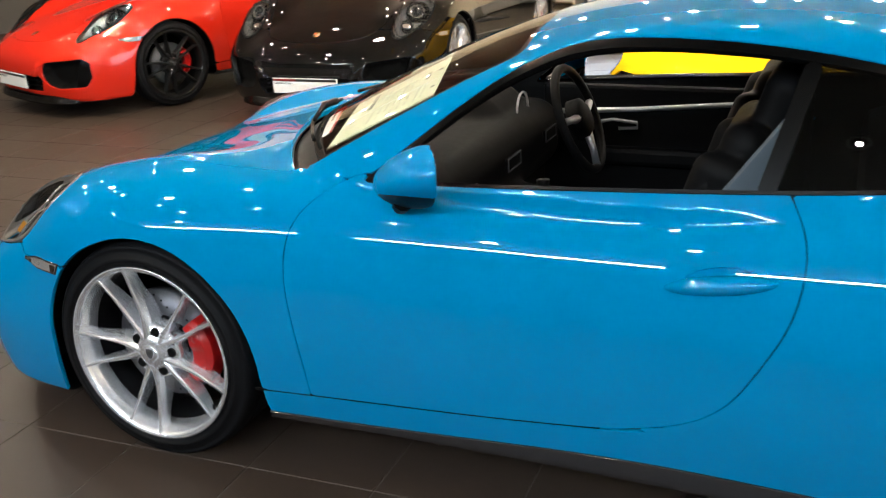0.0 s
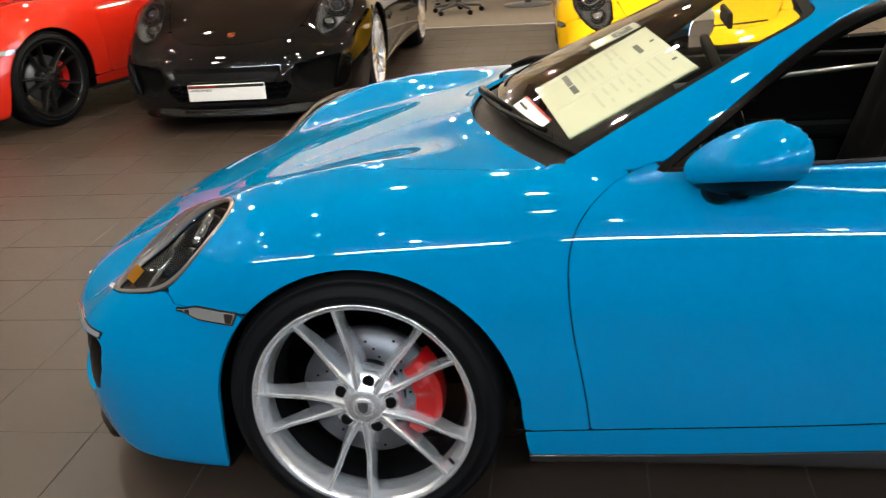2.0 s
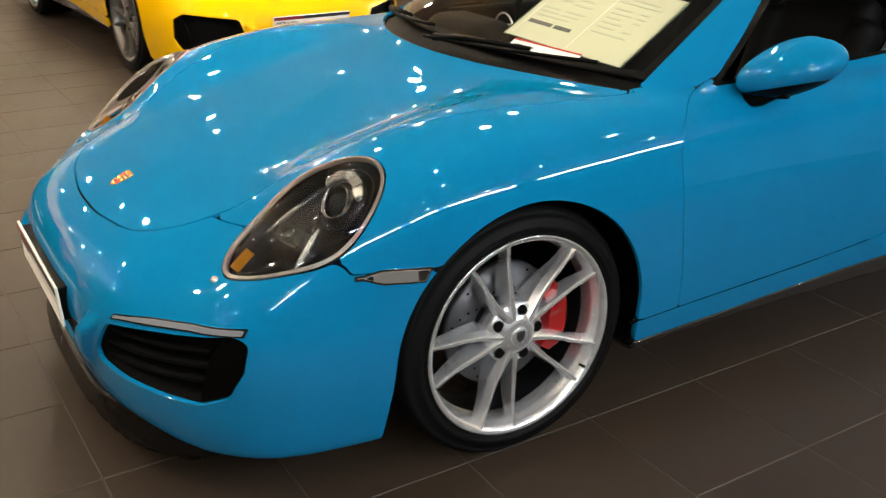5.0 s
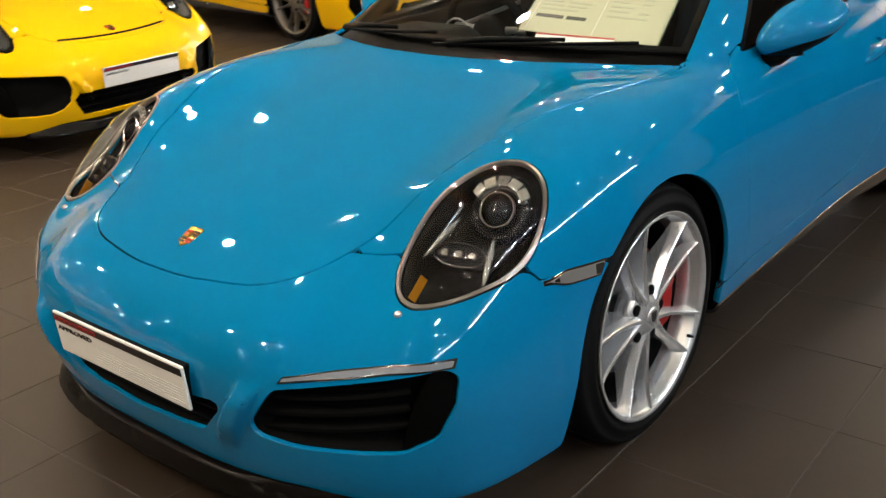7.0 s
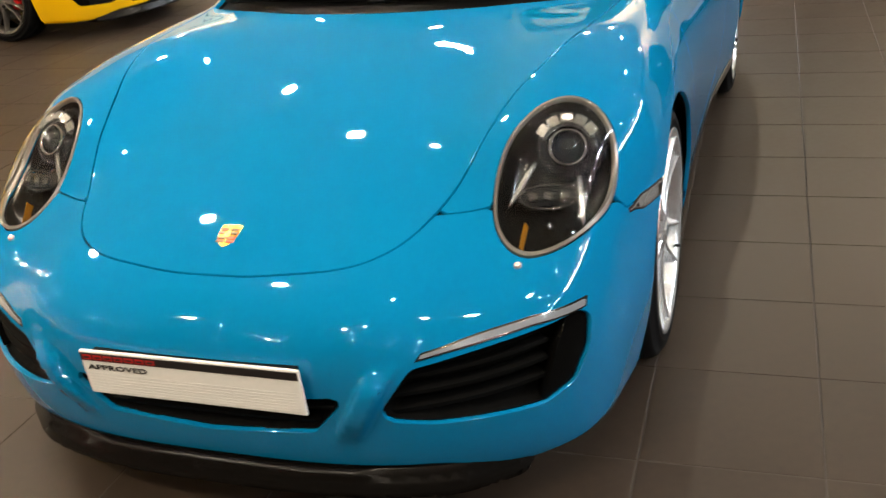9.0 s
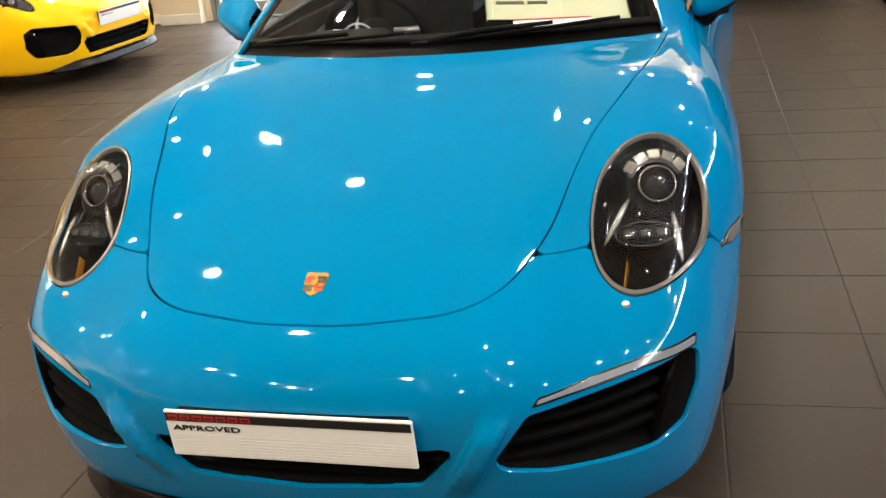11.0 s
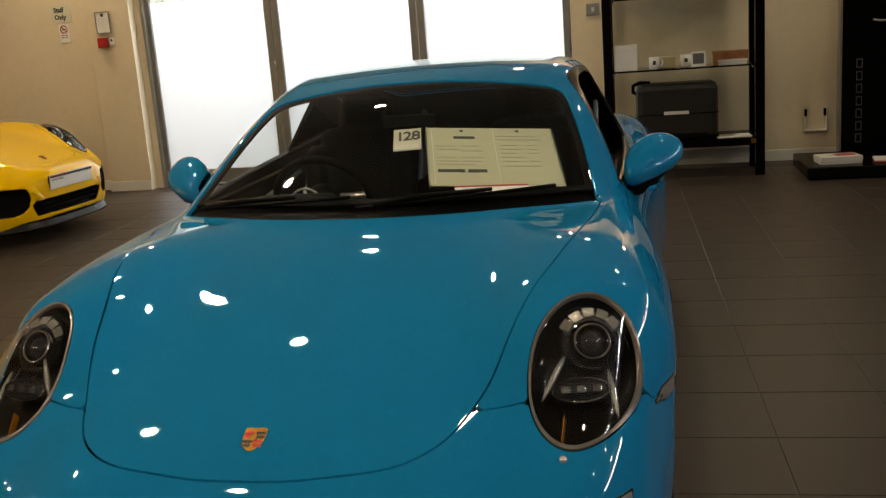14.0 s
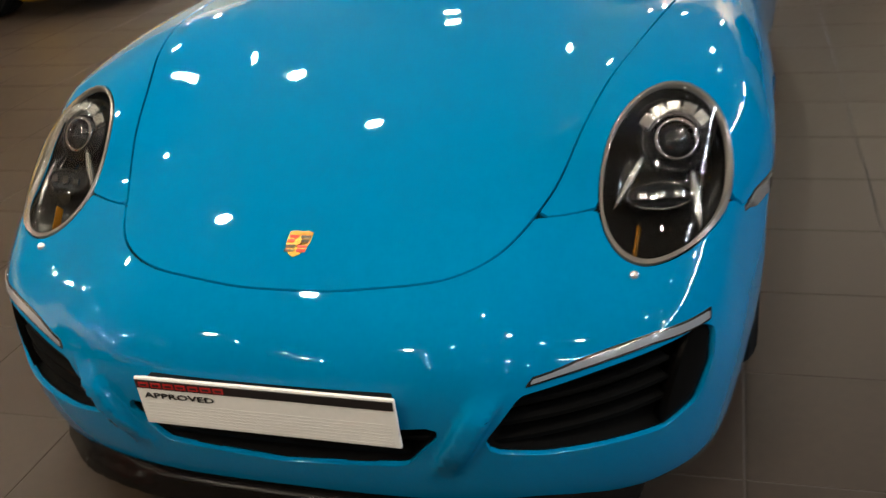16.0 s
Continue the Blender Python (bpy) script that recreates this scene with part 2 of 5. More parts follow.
def tube(points, r, n=8, caps=True):
    """A round bar along points; r is one radius or one for each point."""
    bm = bmesh.new()
    pts = [Vector(p) for p in points]
    rs = r if isinstance(r, (list, tuple)) else [r] * len(pts)
    rings, side = [], None
    for i, p in enumerate(pts):
        d = (pts[min(i + 1, len(pts) - 1)] - pts[max(i - 1, 0)]).normalized()
        if side is None:
            side = d.orthogonal().normalized()
        side = (side - d * side.dot(d)).normalized()
        up = d.cross(side)
        rings.append([bm.verts.new(p + (side * math.cos(2 * math.pi * k / n) + up * math.sin(2 * math.pi * k / n)) * rs[i]) for k in range(n)])
    for a, b in zip(rings, rings[1:]):
        for k in range(n):
            bm.faces.new((a[k], a[(k + 1) % n], b[(k + 1) % n], b[k]))
    if caps:
        bm.faces.new(rings[0][::-1])
        bm.faces.new(rings[-1])
    bmesh.ops.recalc_face_normals(bm, faces=bm.faces)
    for f in bm.faces:
        f.smooth = True
    return bm


# ---- car forms: smooth solids described by curves ----
def spline(xs, ys):
    """A natural cubic spline through the points, straight beyond its ends."""
    xs, ys = np.array(xs, float), np.array(ys, float)
    n, h = len(xs), np.diff(xs)
    A, r = np.eye(n), np.zeros(n)
    for i in range(1, n - 1):
        A[i, i - 1:i + 2] = h[i - 1], 2 * (h[i - 1] + h[i]), h[i]
        r[i] = 6 * ((ys[i + 1] - ys[i]) / h[i] - (ys[i] - ys[i - 1]) / h[i - 1])
    m = np.linalg.solve(A, r)
    slope_a = (ys[1] - ys[0]) / h[0] - h[0] * (2 * m[0] + m[1]) / 6
    slope_b = (ys[-1] - ys[-2]) / h[-1] + h[-1] * (2 * m[-1] + m[-2]) / 6

    def at(x):
        x = np.asarray(x, float)
        q = np.clip(x, xs[0], xs[-1])
        i = np.clip(np.searchsorted(xs, q, side="right") - 1, 0, n - 2)
        d, a = h[i], (xs[i + 1] - q)
        b = q - xs[i]
        v = (m[i] * a ** 3 + m[i + 1] * b ** 3) / (6 * d) + (ys[i] / d - m[i] * d / 6) * a + (ys[i + 1] / d - m[i + 1] * d / 6) * b
        return v + np.minimum(x - xs[0], 0) * slope_a + np.maximum(x - xs[-1], 0) * slope_b
    return at


def smax(a, b, k):
    h = np.maximum(k - np.abs(a - b), 0) / k
    return np.maximum(a, b) + h ** 3 * k / 6


def smin(a, b, k):
    return -smax(-a, -b, k)


def ease(a, b, x):
    t = np.clip((x - a) / (b - a), 0, 1)
    return t * t * t * (t * (6 * t - 15) + 10)


class CarForm:
    """The outer skin of a rear-engined coupe: front axle at x = 0, nose towards -x, left side at -y."""
    def __init__(self):
        self.zc = spline((-1.1, -.97, -.9, -.82, -.743, -.6, -.4, -.2, 0, .2, .35, .6, 1.2, 2, 2.6, 3, 3.4, 3.7),
                         (.47, .525, .555, .588, .622, .678, .745, .8, .848, .885, .905, .925, .94, .94, .93, .89, .80, .70))
        self.zf = spline((-1.1, -0.9, -0.8, -0.7, -0.6, -0.5, -0.42, -0.33, -0.2, 0, 0.2, 0.4, 0.7, 1.2, 1.7, 2.1, 2.45, 2.8, 3.1, 3.4, 3.7),
                         (0.3, 0.445, 0.51, 0.57, 0.638, 0.702, 0.746, 0.783, 0.814, 0.843, 0.861, 0.876, 0.885, 0.885, 0.905, 0.945, 0.94, 0.905, 0.85, 0.78, 0.68))
        self.wp = spline((-1.1, -.8, -.5, -.25, 0, .3, .6, 1.0, 1.5, 1.9, 2.2, 2.45, 2.8, 3.1, 3.4, 3.7),
                         (.70, .79, .848, .878, .889, .881, .868, .863, .872, .895, .918, .924, .905, .87, .80, .70))
        self.xn = spline((0, .12, .2, .3, .4, .47, .55, .65, .9), (-.84, -.90, -.935, -.958, -.968, -.965, -.945, -.90, -.75))
        self.xr = spline((0, .2, .35, .5, .65, .8, 1), (3.40, 3.48, 3.53, 3.53, 3.50, 3.44, 3.3))
        self.zr = spline((0, .17, .4, .6, .8, .95, 1.1, 1.3, 1.55, 1.9, 2.3, 2.7, 3.1, 3.4, 3.7),
                         (.80, .888, 1.0, 1.09, 1.173, 1.22, 1.255, 1.284, 1.295, 1.278, 1.212, 1.10, .96, .84, .72))
        self.wg = spline((0, .3, .7, 1.1, 1.5, 2, 2.5, 3, 3.4, 3.7), (.66, .70, .745, .77, .775, .745, .68, .58, .49, .42))
        self.floor = .128

    def lower(self, x, y, z):
        a = np.abs(y)
        b = ease(.33, .71, a)
        # the crests over the headlamps, and the fall to their outer side
        crest = .036 * np.exp(-((a - .575) / .15) ** 2) * ease(-.64, -.42, x) * (1 - ease(-.15, .55, x))
        fall = .016 * ease(.66, .80, a) * ease(-.80, -.62, x) * (1 - ease(-.42, -.20, x))
        z0 = z
        z = z - crest + fall
        top = z - ((self.zc(x) - .065 * np.minimum(a, .6) ** 2) * (1 - b) + self.zf(x) * b)
        top = top * .93
        side = a - self.wp(x) + .10 * (np.maximum(z - .58, 0) / .3) ** 2 + .045 * (np.maximum(.50 - z, 0) / .35) ** 2
        side = side + .062 * (1 - ease(-.58, -.18, x)) * ease(.32, .80, z)
        q = np.abs(a - .315 - .55 * (z - .26))
        ridge = (1 - ease(.016, .040, q)) * ease(.22, .36, z) * (1 - ease(.38, .46, z))
        front = (self.xn(z) + .225 * (a / .76) ** 3.2 - .027 * ridge - x) * .93
        rear = x - self.xr(z) + .22 * (a / .8) ** 3
        z = z0
        d = smax(top, side, .16)
        d = smax(d, front, .16)
        d = smax(d, rear, .15)
        return smax(d, self.floor + .062 * ease(-.5, .25, x) - .05 * ease(2.6, 3.1, x) - z, .05)

    def cabin(self, x, y, z):
        a = np.abs(y)
        xb = x - .46 * y * y * (1 - ease(.9, 1.8, x))
        top = (z - self.zr(xb) + .10 * y * y) * .86
        u = np.maximum(z - .88, 0)
        side = (a - self.wg(x) + .46 * u + .16 * u ** 2) * .9
        d = smax(top, side, .10)
        return np.maximum(d, .6 - z)

    def __call__(self, x, y, z):
        return smin(self.lower(x, y, z), self.cabin(x, y, z), .035)


def gradient(f, P, e=1.5e-3):
    g = np.empty_like(P)
    for k in range(3):
        d = np.zeros(3)
        d[k] = e
        A, B = P + d, P - d
        g[:, k] = (f(*A.T) - f(*B.T)) / (2 * e)
    return g


def skin(f, lo, hi, cell):
    """The skin of a solid (f < 0 inside) as vertices and triangles: one vertex a crossed cell, drawn onto the skin."""
    lo, hi = np.array(lo, float), np.array(hi, float)
    n = np.ceil((hi - lo) / cell).astype(int) + 1
    ax = [lo[k] + cell * np.arange(n[k]) for k in range(3)]
    V = np.empty(n, np.float32)
    Y, Z = np.meshgrid(ax[1], ax[2], indexing="ij")
    for i, x in enumerate(ax[0]):
        V[i] = f(np.full_like(Y, x), Y, Z)
    inside = V < 0
    c = np.zeros(n - 1, int)
    for dx in (0, 1):
        for dy in (0, 1):
            for dz in (0, 1):
                c += inside[dx:n[0] - 1 + dx, dy:n[1] - 1 + dy, dz:n[2] - 1 + dz]
    mixed = (c > 0) & (c < 8)
    index = -np.ones(n - 1, int)
    cells = np.argwhere(mixed)
    index[mixed] = np.arange(len(cells))
    P = lo + (cells + .5) * cell
    for _ in range(7):
        g = gradient(f, P)
        step = (f(*P.T) / np.maximum((g * g).sum(1), .05))[:, None] * g
        P = P - np.clip(step, -cell, cell)
    quads = []
    for k in range(3):
        i, j = (k + 1) % 3, (k + 2) % 3
        a = np.moveaxis(inside, k, 0)
        flip = np.moveaxis(a[:-1] != a[1:], 0, k)
        e = np.argwhere(flip)
        e = e[(e[:, i] > 0) & (e[:, j] > 0) & (e[:, i] < n[i] - 1) & (e[:, j] < n[j] - 1)]
        di, dj = np.eye(3, dtype=int)[i], np.eye(3, dtype=int)[j]
        q = np.stack([index[tuple((e - s).T)] for s in (di * 0, di, di + dj, dj)], 1)
        back = ~inside[tuple(e.T)]
        q[back] = q[back][:, ::-1]
        quads.append(q)
    Q = np.concatenate(quads)
    Q = Q[(Q >= 0).all(1)]
    # split each quad along its shorter diagonal
    d1 = ((P[Q[:, 0]] - P[Q[:, 2]]) ** 2).sum(1)
    d2 = ((P[Q[:, 1]] - P[Q[:, 3]]) ** 2).sum(1)
    s = d1 <= d2
    T = np.concatenate([Q[s][:, [0, 1, 2]], Q[s][:, [0, 2, 3]], Q[~s][:, [0, 1, 3]], Q[~s][:, [1, 2, 3]]])
    return P, T


def keep(P, T, g):
    """The part of a triangle mesh where the field g (a value for each vertex) is positive, cut along its zero line.
    Returns vertices and triangles, unused vertices dropped."""
    g = np.where(np.abs(g) < 1e-7, 1e-7, g)
    pos = g > 0
    k = pos[T].sum(1)
    whole = T[k == 3]
    made, new_points, extra = {}, [], []

    def cross(a, b):
        key = (a, b) if a < b else (b, a)
        if key not in made:
            t = g[key[0]] / (g[key[0]] - g[key[1]])
            made[key] = len(P) + len(new_points)
            new_points.append(P[key[0]] * (1 - t) + P[key[1]] * t)
        return made[key]
    for tri in T[(k == 1) | (k == 2)].tolist():
        p = [pos[v] for v in tri]
        if sum(p) == 1:
            i = p.index(True)
            a, b, c = tri[i], tri[(i + 1) % 3], tri[(i + 2) % 3]
            extra.append((a, cross(a, b), cross(a, c)))
        else:
            i = p.index(False)
            a, b, c = tri[i], tri[(i + 1) % 3], tri[(i + 2) % 3]
            u, v = cross(a, b), cross(a, c)
            extra += [(u, b, c), (u, c, v)]
    allp = np.concatenate([P, np.array(new_points).reshape(-1, 3)])
    allt = np.concatenate([whole, np.array(extra, int).reshape(-1, 3)])
    used, inv = np.unique(allt, return_inverse=True)
    return allp[used], inv.reshape(-1, 3)


# ---- sports cars ----
def polygon_field(pts, u, v, r=0.):
    """Signed distance to a convex or concave outline, positive inside, corners rounded by r."""
    n, d, wind = len(pts), np.full(np.shape(u), 1e9), np.zeros(np.shape(u), bool)
    for i in range(n):
        (ax, ay), (bx, by) = pts[i], pts[(i + 1) % n]
        ex, ey = bx - ax, by - ay
        t = np.clip(((u - ax) * ex + (v - ay) * ey) / (ex * ex + ey * ey), 0, 1)
        d = np.minimum(d, np.hypot(u - ax - t * ex, v - ay - t * ey))
        cond = (ay > v) != (by > v)
        wind ^= cond & (u < (bx - ax) * (v - ay) / np.where(by == ay, 1e-9, by - ay) + ax)
    return np.where(wind, d, -d) + r


def inset(pts, d):
    """An outline drawn in by d on all sides."""
    n, out = len(pts), []
    area = sum(pts[i][0] * pts[(i + 1) % n][1] - pts[(i + 1) % n][0] * pts[i][1] for i in range(n))
    sg = 1 if area > 0 else -1
    for i in range(n):
        p, a, b = Vector(pts[i]), Vector(pts[i - 1]), Vector(pts[(i + 1) % n])
        u, v = (p - a).normalized(), (b - p).normalized()
        nu, nv = Vector((-u.y, u.x)) * sg, Vector((-v.y, v.x)) * sg
        m = (nu + nv)
        out.append(tuple(p + m * (d / max(1 + nu.dot(nv), .35))))
    return out


class Cuts:
    """Where the skin of a car is divided into panels, lamps, panes and openings. Each field is positive inside."""
    door_front = staticmethod(spline((.25, .309, .42, .539, .646, .744, .818, .868, .93), (.540, .536, .524, .505, .495, .500, .538, .604, .74)))
    door_rear = staticmethod(spline((.33, .372, .40, .438, .548, .675, .779, .848, .907, .97), (1.33, 1.465, 1.538, 1.60, 1.686, 1.75, 1.772, 1.766, 1.738, 1.70)))
    door_low = staticmethod(spline((.4, .8, 1.1, 1.36, 1.7), (.294, .307, .324, .348, .386)))
    hood_edge = staticmethod(spline((0, .11, .2, .283, .34, .38, .413, .432, .452, .49, .54, .585, .62, .65, .70), (-.842, -.838, -.824, -.807, -.783, -.752, -.708, -.67, -.622, -.52, -.33, -.19, -.05, .12, .6)))
    belt = staticmethod(spline((.5, .71, .9, 1.2, 1.67, 2.1, 2.5), (.872, .884, .892, .906, .927, .955, 1.01)))
    roof_rail = staticmethod(spline((.5, .68, .82, .96, 1.085, 1.21, 1.35, 1.54, 1.74, 2.0, 2.25, 2.5), (.72, .884, .992, 1.10, 1.176, 1.221, 1.237, 1.234, 1.215, 1.165, 1.09, .99)))
    screen_side = staticmethod(spline((.2, .43, .60, .82, .975, 1.2), (.715, .68, .648, .600, .558, .485)))
    rear_side = staticmethod(spline((1.9, 2.2, 2.5, 2.8, 3.1), (.56, .55, .50, .43, .36)))
    seam = staticmethod(spline((0, .45, .552, .65, .74, .786, .815, .85, .9), (-.64, -.636, -.597, -.57, -.555, -.505, -.455, -.445, -.44)))

    def __init__(self, lamp, intake, centre):
        self.lamp, self.intake, self.centre = lamp, inset(intake, .024), inset(centre, .014)

    def at(self, P):
        x, y, z = P.T
        a = np.abs(y)
        F = {}
        low = np.maximum(.335 - z, 0)
        front = np.hypot(x - .012, np.maximum(z - .335, 0)) - .369 - .10 * low
        rear = np.hypot(x - 2.455, np.maximum(z - .335, 0)) - .378 - .10 * low
        F["arch"] = np.where(a > .45, -np.minimum(front, rear), -1)
        h = 1e-3
        slope = (self.hood_edge(a + h) - self.hood_edge(a - h)) / (2 * h)
        screen = .193 + .552 * a * a
        F["hood"] = np.minimum(np.minimum((x - self.hood_edge(a)) / np.sqrt(1 + slope * slope), screen - x), z - .5)
        top = 1.02 + .10 * a * a
        ws = -smax(-(x - screen), -(self.screen_side(x) - a) * .97, .05)
        ws = -smax(-ws, -(top - x), .09)
        F["screen"] = np.minimum(ws, z - .7)
        F["cowl"] = x - screen - .075
        dl = -smax(-(z - self.belt(x)), -(self.roof_rail(x) - z), .02)
        F["window"] = np.minimum(dl, np.minimum(a - .3, z - .86))
        F["trim"] = np.minimum(-smax(-(z - self.belt(x)) * 2.4, -(self.roof_rail(x) - z), .01), np.minimum(a - .3, z - .86))
        F["pillar"] = .020 - np.abs(x - 1.682 - .28 * (z - .962))
        F["quarter"] = x - 1.682 - .28 * (z - .962)
        dr = -smax(-(z - self.door_low(x)), -(self.door_rear(z) - x), .06)
        dr = np.minimum(dr, x - self.door_front(z))
        F["door"] = np.minimum(np.minimum(dr, a - .6), self.belt(x) + .02 - z)
        lx, ly, sx, sy, skew = self.lamp
        v = a - ly - skew * (x - lx)
        e = np.hypot((x - lx) / sx, v / np.where(v > 0, sy * (1 - .09 * np.clip((lx - x) / sx, 0, 1.2) + .11 * np.clip((x - lx) / sx, 0, 1.2)), sy))
        F["lamp"] = np.where((z > .45) & (x < .2), sy * (1 - e), -1)
        F["lamp_r"] = e
        F["intake"] = np.where(x < -.45, polygon_field(self.intake, a, z, .024), -1)
        F["centre"] = np.where(x < -.7, polygon_field(self.centre, a, z, .014), -1)
        F["nose"] = np.minimum(np.maximum((self.seam(a) - x) * .8, .596 - z), .15 - x)
        F["tail"] = x - 2.9
        side = self.rear_side(x) - a
        F["rear_glass"] = np.minimum(-smax(smax(2.02 + .12 * a * a - x, x - 2.72 + .10 * a * a, .06), -side, .06), z - .9)
        F["skirt"] = np.where(x < .1, .182 - .045 * ease(.45, .70, a), .222 + .045 * ease(.4, 1.7, x)) - z
        return F


def finer(P, T):
    """Each triangle in four."""
    used, inv = np.unique(T, return_inverse=True)
    P, T = P[used], inv.reshape(-1, 3)
    E = np.sort(np.concatenate([T[:, [0, 1]], T[:, [1, 2]], T[:, [2, 0]]]), 1)
    edges, inv = np.unique(E, axis=0, return_inverse=True)
    inv = inv.reshape(-1)
    n, k = len(T), len(P)
    a, b, c = (inv[:n] + k, inv[n:2 * n] + k, inv[2 * n:] + k)
    P = np.concatenate([P, (P[edges[:, 0]] + P[edges[:, 1]]) / 2])
    return P, np.concatenate([np.stack(q, 1) for q in ((T[:, 0], a, c), (a, T[:, 1], b), (c, b, T[:, 2]), (a, b, c))])


def skin_part(name, form, P, T, g, mat, parent, gap=.0018, depth=.012, shift=0., label=""):
    """One panel of the skin: the part of it where g is positive, with turned-in edges. A g that is a function
    is worked out anew on a finer mesh, for narrow strips."""
    if callable(g):
        for _ in range(2):
            v = g(P)
            near = T[(v[T].max(1) > -.02)]
            if len(near) == 0:
                return None
            P, T = finer(P, near)
            for _ in range(2):
                n = gradient(form, P)
                P = P - (form(*P.T) / np.maximum((n * n).sum(1), .05))[:, None] * n
        g = g(P)
    Q, U = keep(P, T, g - gap)
    if len(U) == 0:
        return None
    N = gradient(form, Q)
    N /= np.linalg.norm(N, axis=1)[:, None]
    if shift:
        Q = Q + N * shift
    if depth:
        E = np.concatenate([U[:, [0, 1]], U[:, [1, 2]], U[:, [2, 0]]])
        key = np.sort(E, 1)
        _, first, count = np.unique(key, axis=0, return_index=True, return_counts=True)
        B = E[first[count == 1]]
        a, b = B[:, 0], B[:, 1]
        n = len(B)
        out = np.cross(Q[b] - Q[a], N[a])
        out /= np.maximum(np.linalg.norm(out, axis=1), 1e-9)[:, None]
        k = len(Q)
        Q = np.concatenate([Q, Q[a], Q[b], Q[b] - depth * N[b], Q[a] - depth * N[a]])
        N = np.concatenate([N, N[a] * .6 + out * .8, N[b] * .6 + out * .8, out, out])
        i = np.arange(n)
        U = np.concatenate([U, np.stack([k + i, k + 3 * n + i, k + n + i], 1), np.stack([k + n + i, k + 3 * n + i, k + 2 * n + i], 1)])
    return part(name, mesh_of(name, Q, U, mat, N), None, parent, label)


def rounded(c, half, r, m=None):
    """A rounded block as a field, for skin()."""
    c, half = np.array(c), np.array(half)
    inv = np.array(m.inverted().to_3x3()) if m is not None else np.eye(3)

    def f(x, y, z):
        q = np.stack([x - c[0], y - c[1], z - c[2]], -1) @ inv.T
        d = np.abs(q) - half + r
        return np.linalg.norm(np.maximum(d, 0), axis=-1) + np.minimum(d.max(-1), 0) - r
    return f


def joined(fs, k):
    def f(x, y, z):
        d = fs[0](x, y, z)
        for g in fs[1:]:
            d = smin(d, g(x, y, z), k)
        return d
    return f


def solid(name, f, lo, hi, cell, mat, parent, label=""):
    P, T = skin(f, lo, hi, cell)
    N = gradient(f, P)
    N /= np.maximum(np.linalg.norm(N, axis=1), 1e-9)[:, None]
    return part(name, mesh_of(name, P, T, mat, N), None, parent, label)


def flat_shape(pts, depth, bevel=0.):
    """A plate of an outline in x and z, depth thick towards +y."""
    bm = bmesh.new()
    f = bm.faces.new([bm.verts.new((x, 0, z)) for x, z in pts])
    r = bmesh.ops.extrude_face_region(bm, geom=[f])
    for v in r["geom"]:
        if isinstance(v, bmesh.types.BMVert):
            v.co.y += depth
    bmesh.ops.recalc_face_normals(bm, faces=bm.faces)
    if bevel:
        bmesh.ops.bevel(bm, geom=bm.edges[:], offset=bevel, segments=1, affect="EDGES")
    return bm


def lettering(name, text, height, mat, parent, m, bold=0.):
    """Raised letters of the built-in font, lying in the xz plane of m and read from -y."""
    cu = bpy.data.curves.new(name, "FONT")
    cu.body, cu.size, cu.extrude, cu.offset = text, height / .72, .0006, bold
    cu.align_x, cu.resolution_u = "LEFT", 2
    tmp = bpy.data.objects.new(name, cu)
    scene.collection.objects.link(tmp)
    me = bpy.data.meshes.new_from_object(tmp.evaluated_get(bpy.context.evaluated_depsgraph_get()))
    bpy.data.objects.remove(tmp)
    me.transform(m @ Matrix.Rotation(radians(90), 4, "X"))
    me.materials.clear()
    me.materials.append(mat)
    return part(name, me, None, parent)


# wheels -------------------------------------------------------------
UNITS = [radians(77 + 72 * k) for k in range(5)]


def spoke(unit, side, hub=.010):
    """One spoke of a forked pair: a narrow ridge from beside a bolt to the rim, with a broad flank on the bolt's side."""
    bm = bmesh.new()
    rings = []
    a0, a1 = unit + side * radians(31), unit + side * radians(24)
    A, B = (.046 * math.cos(a0), .046 * math.sin(a0)), (.264 * math.cos(a1), .264 * math.sin(a1))
    ang = math.atan2(B[1] - A[1], B[0] - A[0])
    q = Vector((-math.sin(ang), 0, math.cos(ang))) * -side
    for i in range(13):
        t = i / 12
        bend = q * (.004 * math.sin(math.pi * min(t / .7, 1)))
        c = bend + Vector((A[0] + (B[0] - A[0]) * t, hub + .006 * math.sin(math.pi * t) - .013 * t ** 2, A[1] + (B[1] - A[1]) * t))
        w = .0046 + .0032 * (1 - t) ** 2
        f = .011 * (1 - t) ** 1.5 + .004 + .012 * max(t - .72, 0) ** 1.5 / .28 ** 1.5
        sink = .017 + .012 * t
        deep = .050 * (1 - t) + .030
        rings.append([bm.verts.new(c + q * a + Vector((0, b, 0))) for a, b in
                      ((-w * 1.5, deep), (-w * 1.15, .005), (-w * .6, 0), (w * .6, 0), (w * 1.2, .004), (w + f * .45, sink * .55), (w + f * .85, sink), (w + f, deep))])
    for a, b in zip(rings, rings[1:]):
        for k in range(8):
            bm.faces.new((a[k], a[(k + 1) % 8], b[(k + 1) % 8], b[k]))
    bm.faces.new(rings[0])
    bm.faces.new(rings[-1][::-1])
    bmesh.ops.recalc_face_normals(bm, faces=bm.faces)
    return bm


